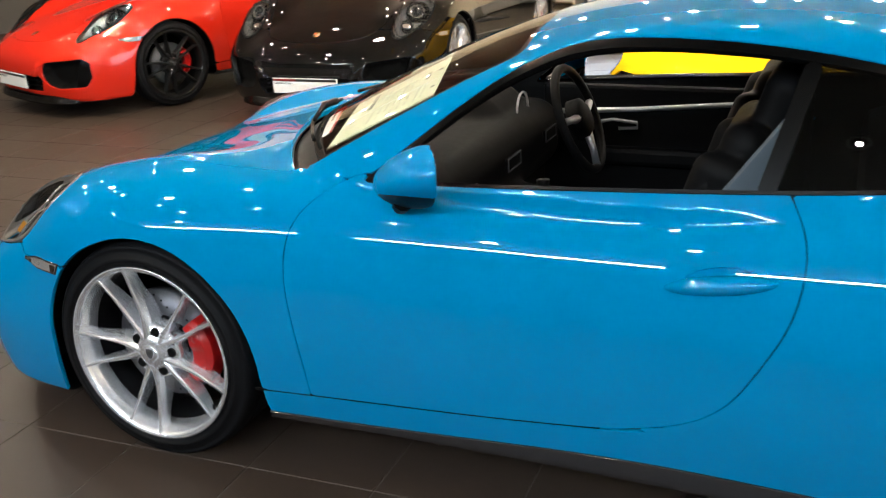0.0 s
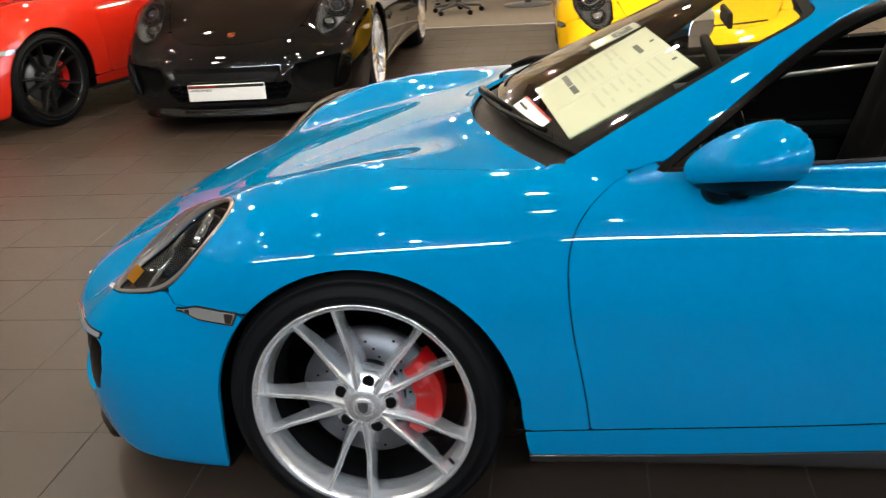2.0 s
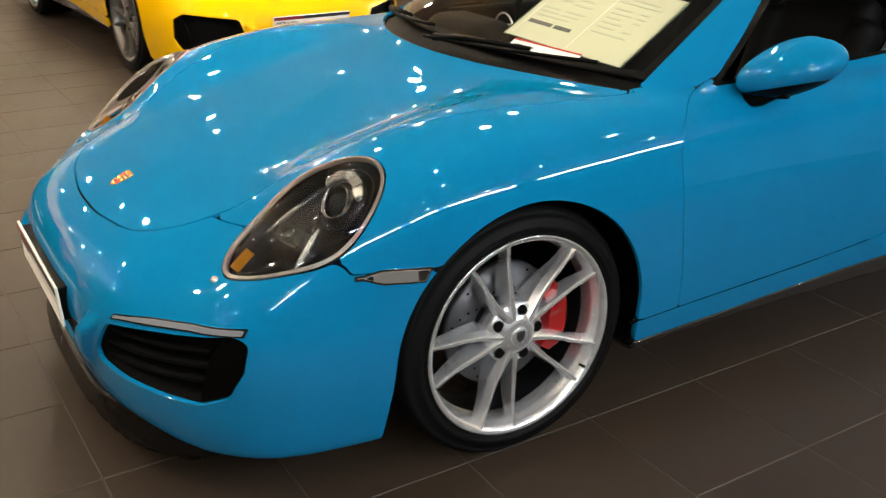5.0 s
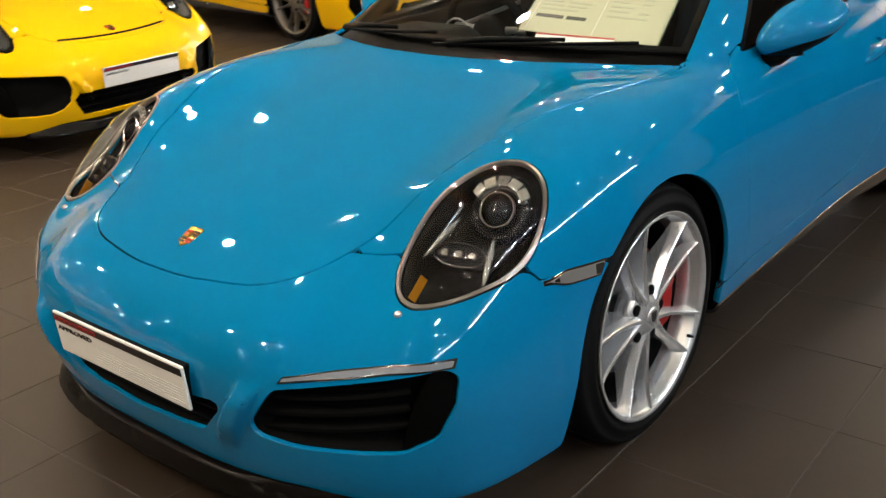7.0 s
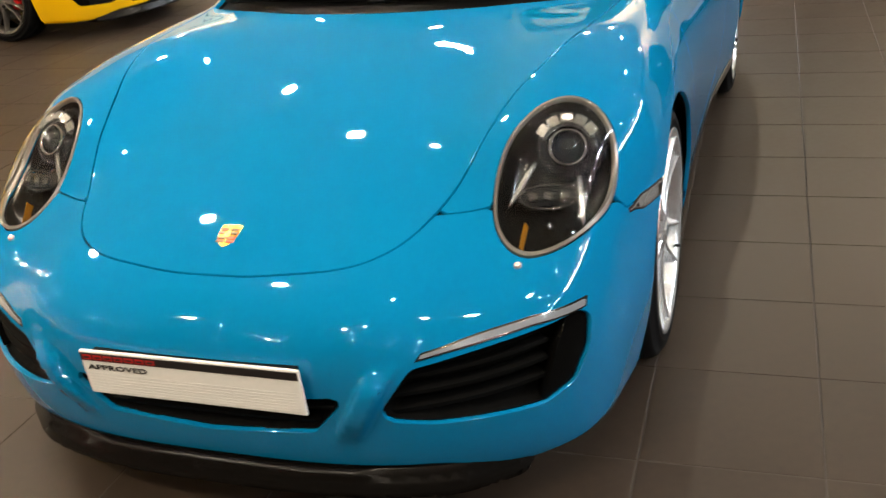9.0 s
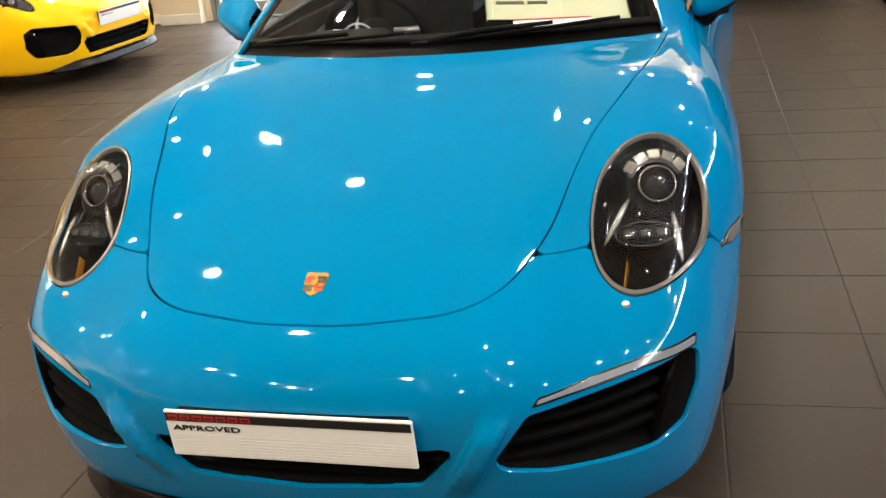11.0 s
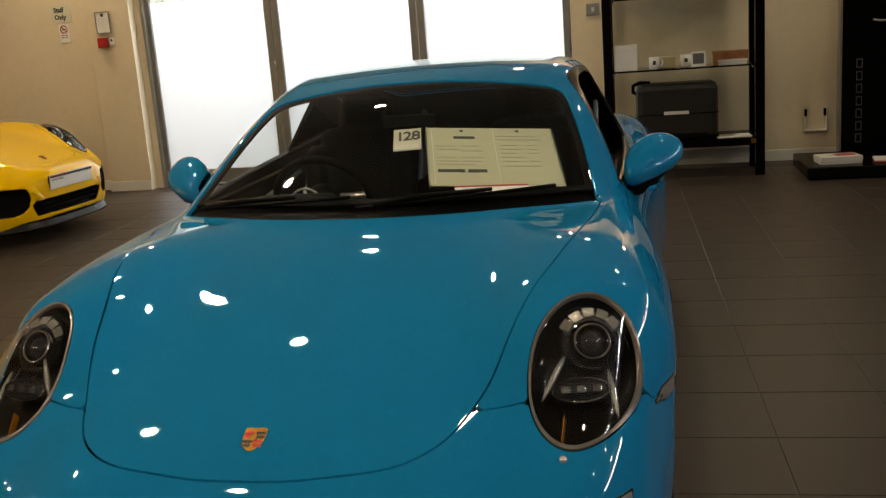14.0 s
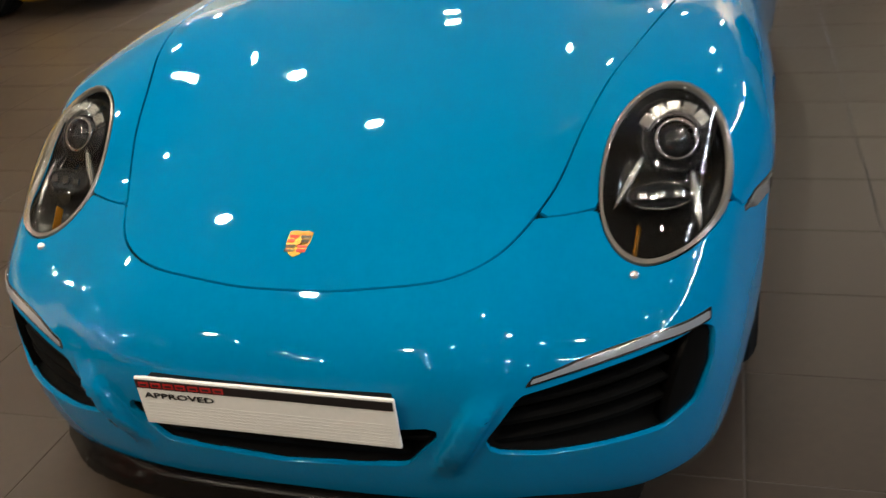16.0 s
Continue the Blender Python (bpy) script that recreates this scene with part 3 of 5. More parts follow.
def wheel(parent, m, alloy, label, width=.245, detail=True):
    """A tyre on a forked alloy wheel, outer face towards -y, with its brake."""
    w = new("wheel")
    w.parent = parent
    w.matrix_basis = m
    tagged(w, label)
    h = width / 2
    c = h - .1225
    tyre = [(.262, h * 1.75), (.30, h * 1.95), (.327, h * 1.88), (.339, h * 1.7)]
    tyre += [(.341, h * 1.3), (.3385, h * 1.28), (.3385, h * 1.24), (.341, h * 1.22), (.342, h * .66), (.3395, h * .64), (.3395, h * .60), (.342, h * .58), (.342, h * .40)]
    tyre += [(.340, h * .28), (.336, h * .17), (.330, h * .09), (.322, .005), (.3215, .0065), (.312, -.002), (.300, -.0045), (.299, -.0065), (.288, -.006), (.287, -.004), (.278, .0), (.270, .006), (.262, .02)]
    t = part("tyre", lathe(tyre, 96), RUBBER_AND_SHADE, w)
    rim = [(.262, .018), (.270, .002), (.2735, -.004), (.2725, -.007), (.268, -.0065), (.263, -.004), (.257, .002), (.254, .009), (.2515, .020), (.249, .024), (.2465, .034), (.243, .052), (.242, .066)]
    part("rim", lathe(rim, 96), alloy, w)
    # the shade behind the spokes is put into the barrel's black colour
    part("barrel", lathe([(.244, .062), (.241, .07), (.238, .17), (.262, .2)], 64), RUBBER_AND_SHADE, w, "inner barrel with its shade painted in as black")
    for u in UNITS:
        for s in (-1, 1):
            part("spoke", spoke(u, s), alloy, w)
    hubp = [(0, .006), (.036, .007), (.046, .011), (.056, .019), (.078, .024), (.086, .032), (.088, .07), (0, .07)]
    part("hub", lathe(hubp, 48), alloy, w)
    cap = part("centre_cap", lathe([(0, .002), (.022, .003), (.026, .006), (.026, .016)], 32), alloy, w)
    badge = flat_shape([(-.012, .014), (0, .016), (.012, .014), (.012, -.002), (.007, -.011), (0, -.016), (-.007, -.011), (-.012, -.002)], .001)
    b = part("badge", badge, STEEL, cap, "dark shield-shaped badge")
    b.location = (0, .0012, 0)
    for k in (-1, 0, 1):
        bar = part("badge_bar", boxed((k * .007 - .0022, 0, -.009), (k * .007 + .0022, .001, .010)), STEEL_DARK, b)
        bar.location = (0, -.0012, 0)
    for u in UNITS:
        # black disc proud of the hub, in place of a shaded bolt recess
        well = part("bolt_well_shade", lathe([(0, .0112), (.0125, .0112), (.0140, .0116), (.0150, .018)], 24), BLACK_HOLE, w, "black disc painting in the shade of a bolt recess")
        well.location = (.064 * math.cos(u), .006, .064 * math.sin(u))
    disc = part("brake_disc", lathe([(.09, .085), (.168, .085), (.168, .115), (.09, .115), (.09, .088)], 64), STEEL, w, "grey drilled brake disc")
    bell = part("disc_bell", lathe([(0, .05), (.085, .055), (.09, .09)], 32), RUBBER_AND_SHADE, w)
    if detail:
        for i in range(40):
            ang = 2 * math.pi * i / 40
            r = (.10, .118, .136, .154)[i % 4]
            # small black disc on the brake face, in place of a hole's shade
            hole = part("drill_hole_shade", lathe([(0, .0842), (.0035, .0842), (.0035, .086)], 8), BLACK_HOLE, disc)
            hole.location = (r * math.cos(ang), 0, r * math.sin(ang))
    cal = new("brake_caliper")
    cal.parent = w
    tagged(cal, "bright red brake caliper")
    bm = bmesh.new()
    rings = []
    for i in range(31):
        ang = radians(-36 + 75 * i / 30)
        fat = 1 - .13 * (abs(i - 15) / 15) ** 3
        bulge = .007 * max(math.sin(i / 30 * 4 * math.pi - .6), 0)
        ring = []
        for r, y in ((.118, .06), (.122, .043 - bulge), (.166 * fat + .004, .040 - bulge), (.178 * fat + .008, .052), (.187, .11), (.118, .12)):
            ring.append(bm.verts.new((r * math.cos(ang), y, r * math.sin(ang))))
        rings.append(ring)
    for a, b2 in zip(rings, rings[1:]):
        for k in range(6):
            bm.faces.new((a[k], a[(k + 1) % 6], b2[(k + 1) % 6], b2[k]))
    bm.faces.new(rings[0])
    bm.faces.new(rings[-1])
    bmesh.ops.recalc_face_normals(bm, faces=bm.faces)
    bmesh.ops.bevel(bm, geom=bm.edges[:], offset=.002, segments=1, affect="EDGES")
    body = part("caliper_body", bm, RED_ENAMEL, cal)
    for i in (-1, 1):
        p = part("piston_cover", lathe([(0, .034), (.014, .035), (.018, .045)], 20), RED_ENAMEL, cal)
        p.location = (.152 * math.cos(i * .34), 0, .152 * math.sin(i * .34))
    valve = part("valve", tube([(.20, .005, -.135), (.212, -.006, -.142)], .004, 8), RUBBER_AND_SHADE, w)
    return w


# the cabin ------------------------------------------------------------
def seat(parent, y, cell=.02):
    s = new("seat")
    s.parent = parent
    tagged(s, "black leather sports seat")
    lean = Matrix.Rotation(radians(18), 4, "Y")
    base = joined([rounded((1.17, y, .40), (.25, .18, .06), .05), rounded((1.17, y - .2, .43), (.24, .05, .075), .045), rounded((1.17, y + .2, .43), (.24, .05, .075), .045)], .05)
    solid("seat_cushion", base, (.85, y - .3, .3), (1.48, y + .3, .55), cell, LEATHER, s)
    back = joined([rounded((1.52, y, .72), (.06, .19, .32), .055, lean), rounded((1.485, y - .19, .70), (.07, .05, .27), .045, lean), rounded((1.485, y + .19, .70), (.07, .05, .27), .045, lean), rounded((1.655, y, 1.02), (.05, .12, .13), .045, lean)], .03)
    b = flat_shape([(1.50, .80), (1.66, .80), (1.735, 1.06), (1.70, 1.08)], .02, .006)
    part("side_shell", b, SEAT_SHELL, s, "grey-blue seat side shell").location = (0, y - .265, 0)
    solid("backrest", back, (1.3, y - .3, .36), (1.8, y + .3, 1.22), cell, LEATHER, s)
    return s


def steering_wheel(parent, c):
    s = new("steering_wheel")
    s.parent = parent
    s.matrix_basis = Matrix.Translation(c) @ Matrix.Rotation(radians(-22), 4, "Y") @ Matrix.Rotation(radians(90), 4, "Z")
    tagged(s, "black leather three-spoke steering wheel")
    part("rim", tube([(.182 * math.cos(a), 0, .182 * math.sin(a)) for a in [2 * math.pi * i / 40 for i in range(41)]], .0155, 10, False), LEATHER, s)
    part("hub", lathe([(0, -.035), (.05, -.033), (.068, -.02), (.07, .02), (0, .04)], 32), LEATHER, s)
    for a in (8, 172, 270):
        a = radians(a)
        part("spoke", tube([(.05 * math.cos(a), -.012, .05 * math.sin(a)), (.12 * math.cos(a), -.008, .12 * math.sin(a)), (.17 * math.cos(a), 0, .17 * math.sin(a))], [.017, .012, .014], 8), SILVER_TRIM, s, "silver spoke")
    return s


def cabin(car, cell, side=1):
    dash = joined([rounded((.60, 0, .72), (.22, .64, .125), .09), rounded((.60, .36 * side, .83), (.10, .17, .075), .06), rounded((.82, 0, .50), (.20, .13, .16), .06), rounded((1.15, 0, .42), (.4, .11, .12), .05)], .08)
    d = solid("dashboard", dash, (.36, -.68, .28), (1.6, .68, .96), cell, DASH, car, "dark soft-touch dashboard and centre console")
    part("gear_lever", tube([(.96, 0, .52), (.94, 0, .64), (.935, 0, .70)], [.014, .012, .022], 10), LEATHER, d)
    part("gauge_rim", tube([(.75, .36 * side + .06 * math.cos(a), .845 + .06 * math.sin(a)) for a in [2 * math.pi * i / 24 for i in range(25)]], .004, 6, False), SILVER_TRIM, d)
    for y in (-.40, 0, .40):
        vent = part("air_vent", boxed((.828, y - .06, .735), (.842, y + .06, .775), .006), BLACK_HOLE, d)
        part("vent_trim", tube([(.842, y - .06, .735), (.842, y + .06, .735), (.842, y + .06, .775), (.842, y - .06, .775), (.842, y - .06, .735)], .003, 6), STEEL_DARK, vent)
    steering_wheel(car, (.955, .36 * side, .82))
    seat(car, -.37, cell)
    seat(car, .37, cell)
    part("cabin_floor", boxed((.35, -.72, .24), (2.5, .72, .28)), CARPET, car)
    part("bulkhead", boxed((.30, -.68, .28), (.36, .68, .80)), CARPET, car)
    part("rear_shelf", boxed((1.86, -.62, .28), (2.5, .62, .86), .05), CARPET, car)
    for s in (-1, 1):
        card = part("door_card", boxed((.72, min(s * .700, s * .735), .32), (1.70, max(s * .700, s * .735), .875), .015), LEATHER, car)
        part("trim_strip", tube([(.70, s * .694, .765), (1.1, s * .690, .79), (1.66, s * .694, .84)], .010, 8), SILVER_TRIM, card, "brushed silver strip")
        part("arm_rest", boxed((.95, min(s * .65, s * .70), .58), (1.6, max(s * .65, s * .70), .65), .02), LEATHER, card)
        part("inner_handle", tube([(.93, s * .685, .735), (1.0, s * .67, .752), (1.09, s * .675, .742), (1.09, s * .685, .72), (1.02, s * .685, .715)], .006, 8), SILVER_TRIM, card, "chrome inner door handle")
    part("inner_mirror", boxed((.90, -.095, 1.085), (.915, .095, 1.130), .006), BLACK_HOLE, car)


def mirror(parent, s, paint, cell):
    m = new("wing_mirror")
    m.parent = parent
    tagged(m, "body-coloured wing mirror")

    def back(y):
        return .868 + .62 * (np.abs(y) - .848)

    def shell(x, y, z):
        x, y, z = x - back(y), np.abs(y) - .848, z - .932
        zz = z - .26 * y - .22 * x
        d = (np.abs(x / (.098 - .10 * np.maximum(y, -.1))) ** 2.3 + np.abs(y / .102) ** 2.5 + np.abs(zz / np.maximum(.074 - .26 * np.maximum(y, 0) + .22 * x, .02)) ** 2.2) ** (1 / 2.4) - 1
        return np.maximum(d * .06, (x - .055) * .85)
    ys = sorted((s * .76, s * 1.03))
    P, T = skin(shell, (.68, ys[0], .83), (1.04, ys[1], 1.03), .009)
    N = gradient(shell, P)
    N /= np.maximum(np.linalg.norm(N, axis=1), 1e-9)[:, None]
    up = P[:, 2] - .888 - .34 * (np.abs(P[:, 1]) - .848)
    rim = P[:, 0] - back(P[:, 1])
    top = np.minimum(up, .0535 - rim)
    for name, g, mat in (("shell", top, paint), ("base", np.minimum(-up, .0535 - rim), DARK), ("mirror_glass", rim - .0535, MIRROR)):
        Q, U = keep(P, T, g)
        M = gradient(shell, Q)
        M /= np.maximum(np.linalg.norm(M, axis=1), 1e-9)[:, None]
        part(name, mesh_of(name, Q, U, mat, M), None, m)
    part("stalk", tube([(.80, s * .755, .838), (.815, s * .80, .848), (.84, s * .82, .868), (.85, s * .85, .882)], [.026, .022, .022, .03], 12), DARK, m)
    return m


def number_plate(parent, m, letters=True):
    p = new("number_plate")
    p.parent = parent
    p.matrix_basis = m
    tagged(p, "white show plate with a red and black band")
    part("plate", boxed((-.26, -.004, 0), (.26, .004, .111), .003), PLATE_WHITE, p)
    part("plate_holder", boxed((-.244, .004, .010), (.244, .03, .100), .003), DARK, p)
    part("black_band", boxed((-.257, -.0062, .088), (.257, -.0046, .1065)), BAND_BLACK, p)
    for i in range(7):
        u = -.250 + .0262 * i
        b = part("brand_bar", boxed((u, -.0072, .0915), (u + .0215, -.0064, .1030)), BAND_RED, p)
        part("brand_gap", boxed((u + .004, -.0078, .0950), (u + .0175, -.0070, .0992)), BAND_BLACK, b)
    if letters:
        lettering("writing", "APPROVED", .0125, BAND_BLACK, p, Matrix.Translation((-.245, -.0056, .066)) @ Matrix.Diagonal((1.72, 1, 1, 1)), .0002)
    for i in range(7):
        part("ruled_line", boxed((-.25, -.0048, .008 + .0075 * i), (.25, -.0043, .0092 + .0075 * i)), PLATE_GREY, p)
    return p


def headlamp(car, s, form, P, T, F, cuts, modern=True):
    lx, ly, sx, sy, skew = cuts.lamp
    h = new("headlamp")
    h.parent = car
    tagged(h, "clear oval headlamp with a grey rim")
    half = np.where(P[:, 1] * s > 0, 1., -1.)
    r = F["lamp_r"]
    wide = .062 if modern else .11
    def ring(Q, lo, hi):
        G = cuts.at(Q)
        return np.minimum(np.minimum(np.minimum((hi - G["lamp_r"]) * sy, (G["lamp_r"] - lo) * sy), np.where(Q[:, 1] * s > 0, 1., -1.)), np.minimum(Q[:, 2] - .45, .2 - Q[:, 0]))
    skin_part("lamp_rim", form, P, T, lambda Q: ring(Q, 1 - wide, 1), LAMP_RIM if modern else DARK, h, .0012, .012, .002)
    # bowl behind the lens
    rings, n = [1.0, .985, .95, .88, .75, .55, .3, .02], 44
    th = np.array([2 * math.pi * k / n for k in range(n)])
    u = np.concatenate([r * np.cos(th) for r in rings]) * (1 - wide * .35)
    v = np.concatenate([r * np.sin(th) for r in rings]) * (1 - wide * .35)
    e = np.hypot(u, v)
    px, py = lx + u * sx, s * (ly + np.where(v > 0, v * sy * (1 - .09 * np.clip(-u, 0, 1.2) + .11 * np.clip(u, 0, 1.2)), v * sy) + skew * u * sx)
    pz = np.full_like(px, .9)
    for _ in range(70):
        pz = pz - np.maximum(form(px, py, pz), 0) * .8
    D = .010 + .085 * np.clip(1 - e ** 6, 0, 1)
    Q = np.stack([px + .80 * D, py, pz - .52 * D], 1)
    U = [(k * n + i, k * n + (i + 1) % n, (k + 1) * n + (i + 1) % n, (k + 1) * n + i) for k in range(len(rings) - 1) for i in range(n)]
    if s < 0:
        U = [q[::-1] for q in U]
    part("bowl", mesh_of("bowl", Q, U, LAMP_BOWL if modern else LAMP_SILVER), None, h)
    N = gradient(form, np.stack([px, py, pz], 1))
    N /= np.linalg.norm(N, axis=1)[:, None]
    Q = np.stack([px, py, pz], 1) + N * (.002 + .026 * (1 - e ** 2))[:, None]
    lens = part("lens", mesh_of("lens", Q, U, LAMP_GLASS), None, h)
    lens.visible_shadow = False

    def spot(u, v, deep):
        """A place inside the lamp: u along, v across, deep below the skin."""
        px, py = lx + u * sx, s * (ly + v * sy + skew * u * sx)
        pz = .9
        for _ in range(60):
            pz -= max(float(form(np.array(px), np.array(py), np.array(pz))), 0) * .8
        return Vector((px + .75 * deep, py, pz - .5 * deep))
    aim = Matrix.Rotation(radians(-s * 12), 4, "Z") @ Matrix.Rotation(radians(-90), 4, "Z") @ Matrix.Rotation(radians(-32), 4, "X")
    c = spot(.24, .04, .055) if modern else spot(.14, .02, .055)
    base = Matrix.Translation(c) @ aim
    k = .78 if modern else 1
    for name, prof, mat in (("projector_ring", [(.046, -.012), (.050, -.018), (.054, -.014), (.056, .015), (.056, .05), (.046, .05)], CHROME),
                            ("projector_lens", [(0, -.024), (.018, -.020), (.034, -.008), (.046, .008), (.046, .03)], LENS_DARK),
                            ("lamp_shroud", [(.056, .010), (.074, -.004), (.086, .0), (.092, .02), (.095, .08)], LAMP_DARK)):
        o = part(name, lathe([(r * k, d) for r, d in prof], 40), mat, h)
        o.matrix_basis = base
    if modern:
        crown = part("projector_crown", tube([(.060 * math.cos(radians(a)), .002, .060 * math.sin(radians(a))) for a in range(18, 167, 8)], [.003] + [.0085] * 17 + [.003], 8), LAMP_SILVER, h, "silver reflector over the projector")
        crown.matrix_basis = base
        for a in range(38, 146, 26):
            facet = part("crown_facet", boxed((-.0135, -.012, -.012), (.0135, -.004, .012), .002), FIN, crown)
            facet.matrix_basis = Matrix.Rotation(radians(90 - a), 4, "Y") @ Matrix.Translation((0, 0, .064)) @ Matrix.Rotation(radians(-30 + 7 * (a % 3)), 4, "X")
        brow = part("lamp_brow", tube([spot(.74 * math.sin(radians(a)) * .9 + .08, .80 * math.cos(radians(a)), .030) for a in range(28, 153, 10)], [.002] + [.005] * 11 + [.002], 6), LAMP_DARK, h, "gloss black brow inside the lamp")
        c2 = spot(-.33, .0, .045)
        for k in (-1, 1):
            pts = [spot(-.02 - .46 * t, k * (.40 + .30 * t) + .02, .026 + .014 * t) for t in [i / 6 for i in range(7)]]
            part("reflector_fin", tube(pts, [.003, .006, .0075, .0075, .007, .005, .002], 8), FIN, h, "silver reflector fin")
        amber = part("amber_reflector", boxed((-.026, -.0006, -.013), (.030, .0006, .013), .0005), AMBER, h, "amber indicator reflector")
        amber.matrix_basis = Matrix.Translation(spot(-.80, -.16, .014)) @ Matrix.Rotation(radians(6 * s), 4, "Z") @ Matrix.Rotation(radians(-44), 4, "Y")
        lower = part("low_lamp", boxed((-.060, -.010, -.024), (.060, .05, .024), .018), LENS_DARK, h)
        lower.matrix_basis = Matrix.Translation(c2) @ aim
        trim = part("low_lamp_trim", tube([(.062 * math.cos(a), -.006, .026 * math.sin(a)) for a in [2 * math.pi * i / 28 for i in range(29)]], .0028, 6, False), CHROME_DARK, h)
        trim.matrix_basis = Matrix.Translation(c2) @ aim
        for k in (-1, 0, 1):
            led = part("led_cell", boxed((k * .034 - .011, -.016, -.010), (k * .034 + .011, -.008, .010), .004), CHROME_DARK, lower)
    else:
        c2 = spot(-.42, -.08, .04)
        o = part("indicator_lens", lathe([(0, -.01), (.026, -.006), (.036, .006), (.040, .05)], 32), CHROME, h)
        o.matrix_basis = Matrix.Translation(c2) @ aim
        o = part("indicator_ring", lathe([(.036, -.002), (.044, -.006), (.05, .03)], 32), LAMP_DARK, h)
        o.matrix_basis = Matrix.Translation(c2) @ aim
    return h


def sports_car(name, label, paint, alloy, m, cell, lamp, intake, centre, modern=True, lip=True, slot=False, fog=False, plate=True, plate_z=.345, drl=True, wheels_label="forked silver alloy wheel", full=True, lip_paint=None):
    car = thing(name, label, "car", "cars in the showroom", m)
    form = CarForm()
    cuts = Cuts(lamp, intake, centre)
    P, T = skin(form, (-1.06, -1.02, .08), (3.64, 1.02, 1.36), cell)
    F = cuts.at(P)
    out = {k: -v for k, v in F.items()}
    low = out["skirt"]

    def sided(Q, s):
        return np.where(Q[:, 1] * s > 0, Q[:, 1] * s, -1.)

    def region(*gs):
        g = gs[0]
        for q in gs[1:]:
            g = np.minimum(g, q)
        return g
    free = region(out["arch"], low)
    hole = region(out["lamp"], out["intake"], out["centre"])
    nose = region(F["nose"], free, hole, out["hood"])
    skin_part("bonnet", form, P, T, region(F["hood"], out["lamp"]), paint, car, .0034)
    skin_part("front_bumper", form, P, T, nose, paint, car)
    fender = region(out["nose"], cuts.door_front(P[:, 2]) - P[:, 0], free, out["hood"], out["screen"], hole, 1.3 - P[:, 0], np.maximum(P[:, 2] - cuts.door_low(P[:, 0]), .2 - P[:, 0]))
    # the joints under the pillar and behind the door are closed
    closed = ease(1.40, 1.46, P[:, 0])
    fender, wing = np.minimum(fender, .886 - P[:, 2]), np.minimum(fender, .8898 - P[:, 2])
    for s in (-1, 1):
        half = np.where(P[:, 1] * s > 0, P[:, 1] * s, -1.)
        skin_part("front_wing", form, P, T, region(wing, half - .2), paint, car)
        def cup(Q):
            x, z = Q[:, 0] - 1.598, Q[:, 2] - .757 - .14 * (Q[:, 0] - 1.598)
            return np.minimum((1 - np.hypot(x / .070, z / .021)) * .021, sided(Q, s) - .5)
        d = skin_part("door", form, P, T, region(F["door"], out["window"], half, -cup(P)), paint, car)
        skin_part("handle_bowl", form, P, T, lambda Q: cup(Q) + .006, paint, d, 0, 0, -.011)
        # door handle: a bowl with a bar across it
        hx, hz = 1.60, .742
        bar = lambda x, y, z: (np.sqrt(((x - hx) / .122) ** 2 + ((z - hz - .14 * (x - hx)) / .0225) ** 2 + ((np.abs(y) - .846) / .026) ** 2) - 1) * .022
        ys = sorted((s * .80, s * .90))
        solid("door_handle", bar, (1.45, ys[0], .69), (1.75, ys[1], .81), .008, paint, d)
        skin_part("window_seal", form, P, T, lambda Q: (lambda G: region(G["window"], .020 - G["trim"], sided(Q, s)))(cuts.at(Q)), SEAL, car, .0005, .02, -.002)
        skin_part("pillar_trim", form, P, T, region(F["trim"] - .020, F["pillar"], half), SEAL, car, .0003, .01, -.003)
        q = skin_part("quarter_window", form, P, T, region(F["trim"] - .020, F["quarter"] - .020, half), DARK_GLASS, car, .0003, .004, -.004)
        skin_part("sill", form, P, T, region(cuts.door_low(P[:, 0]) - P[:, 2] + .0038 * closed - .002, free, P[:, 0] - .2, 2.3 - P[:, 0], half - .3), paint, car, .0018, .02)
        # black strip sunk in the gap under the door, painting in its deep shade
        skin_part("door_gap_shade", form, P, T, lambda Q: region(.0048 - np.abs(Q[:, 2] - cuts.door_low(Q[:, 0]) + .001), Q[:, 0] - .36, 1.34 - Q[:, 0], sided(Q, s) - .3), SEAL, car, 0, .004, -.0025)
        skin_part("side_skirt", form, P, T, region(F["skirt"], out["arch"], P[:, 0] - .2, 2.3 - P[:, 0], half - .3), SKIRT, car, .001, .01, .004)
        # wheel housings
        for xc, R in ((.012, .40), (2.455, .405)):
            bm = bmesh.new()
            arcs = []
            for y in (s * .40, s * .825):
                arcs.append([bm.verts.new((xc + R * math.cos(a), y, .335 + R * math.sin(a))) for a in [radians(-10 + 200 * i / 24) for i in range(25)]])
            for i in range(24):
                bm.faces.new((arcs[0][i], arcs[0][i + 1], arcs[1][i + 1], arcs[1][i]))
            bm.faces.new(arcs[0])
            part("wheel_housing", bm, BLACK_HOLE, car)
        mirror(car, s, paint, .009)
        headlamp(car, s, form, P, T, F, cuts, modern)
        # air intake: dark box with slats and the lamp strip over it
        inlet = new("air_intake")
        inlet.parent = car
        tagged(inlet, "black slatted air intake")
        Q, U = keep(P, T, region(F["intake"] + .012, half))
        N = gradient(form, Q)
        N /= np.linalg.norm(N, axis=1)[:, None]
        inner = polygon_field(cuts.intake, np.abs(Q[:, 1]), Q[:, 2], .024)
        Q = Q - N * .012 + np.array((.075, 0, 0)) * np.clip(inner / .02, 0, 1)[:, None]
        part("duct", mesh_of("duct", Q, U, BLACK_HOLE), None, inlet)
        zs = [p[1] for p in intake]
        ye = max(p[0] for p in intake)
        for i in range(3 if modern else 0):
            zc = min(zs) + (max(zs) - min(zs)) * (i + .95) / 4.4
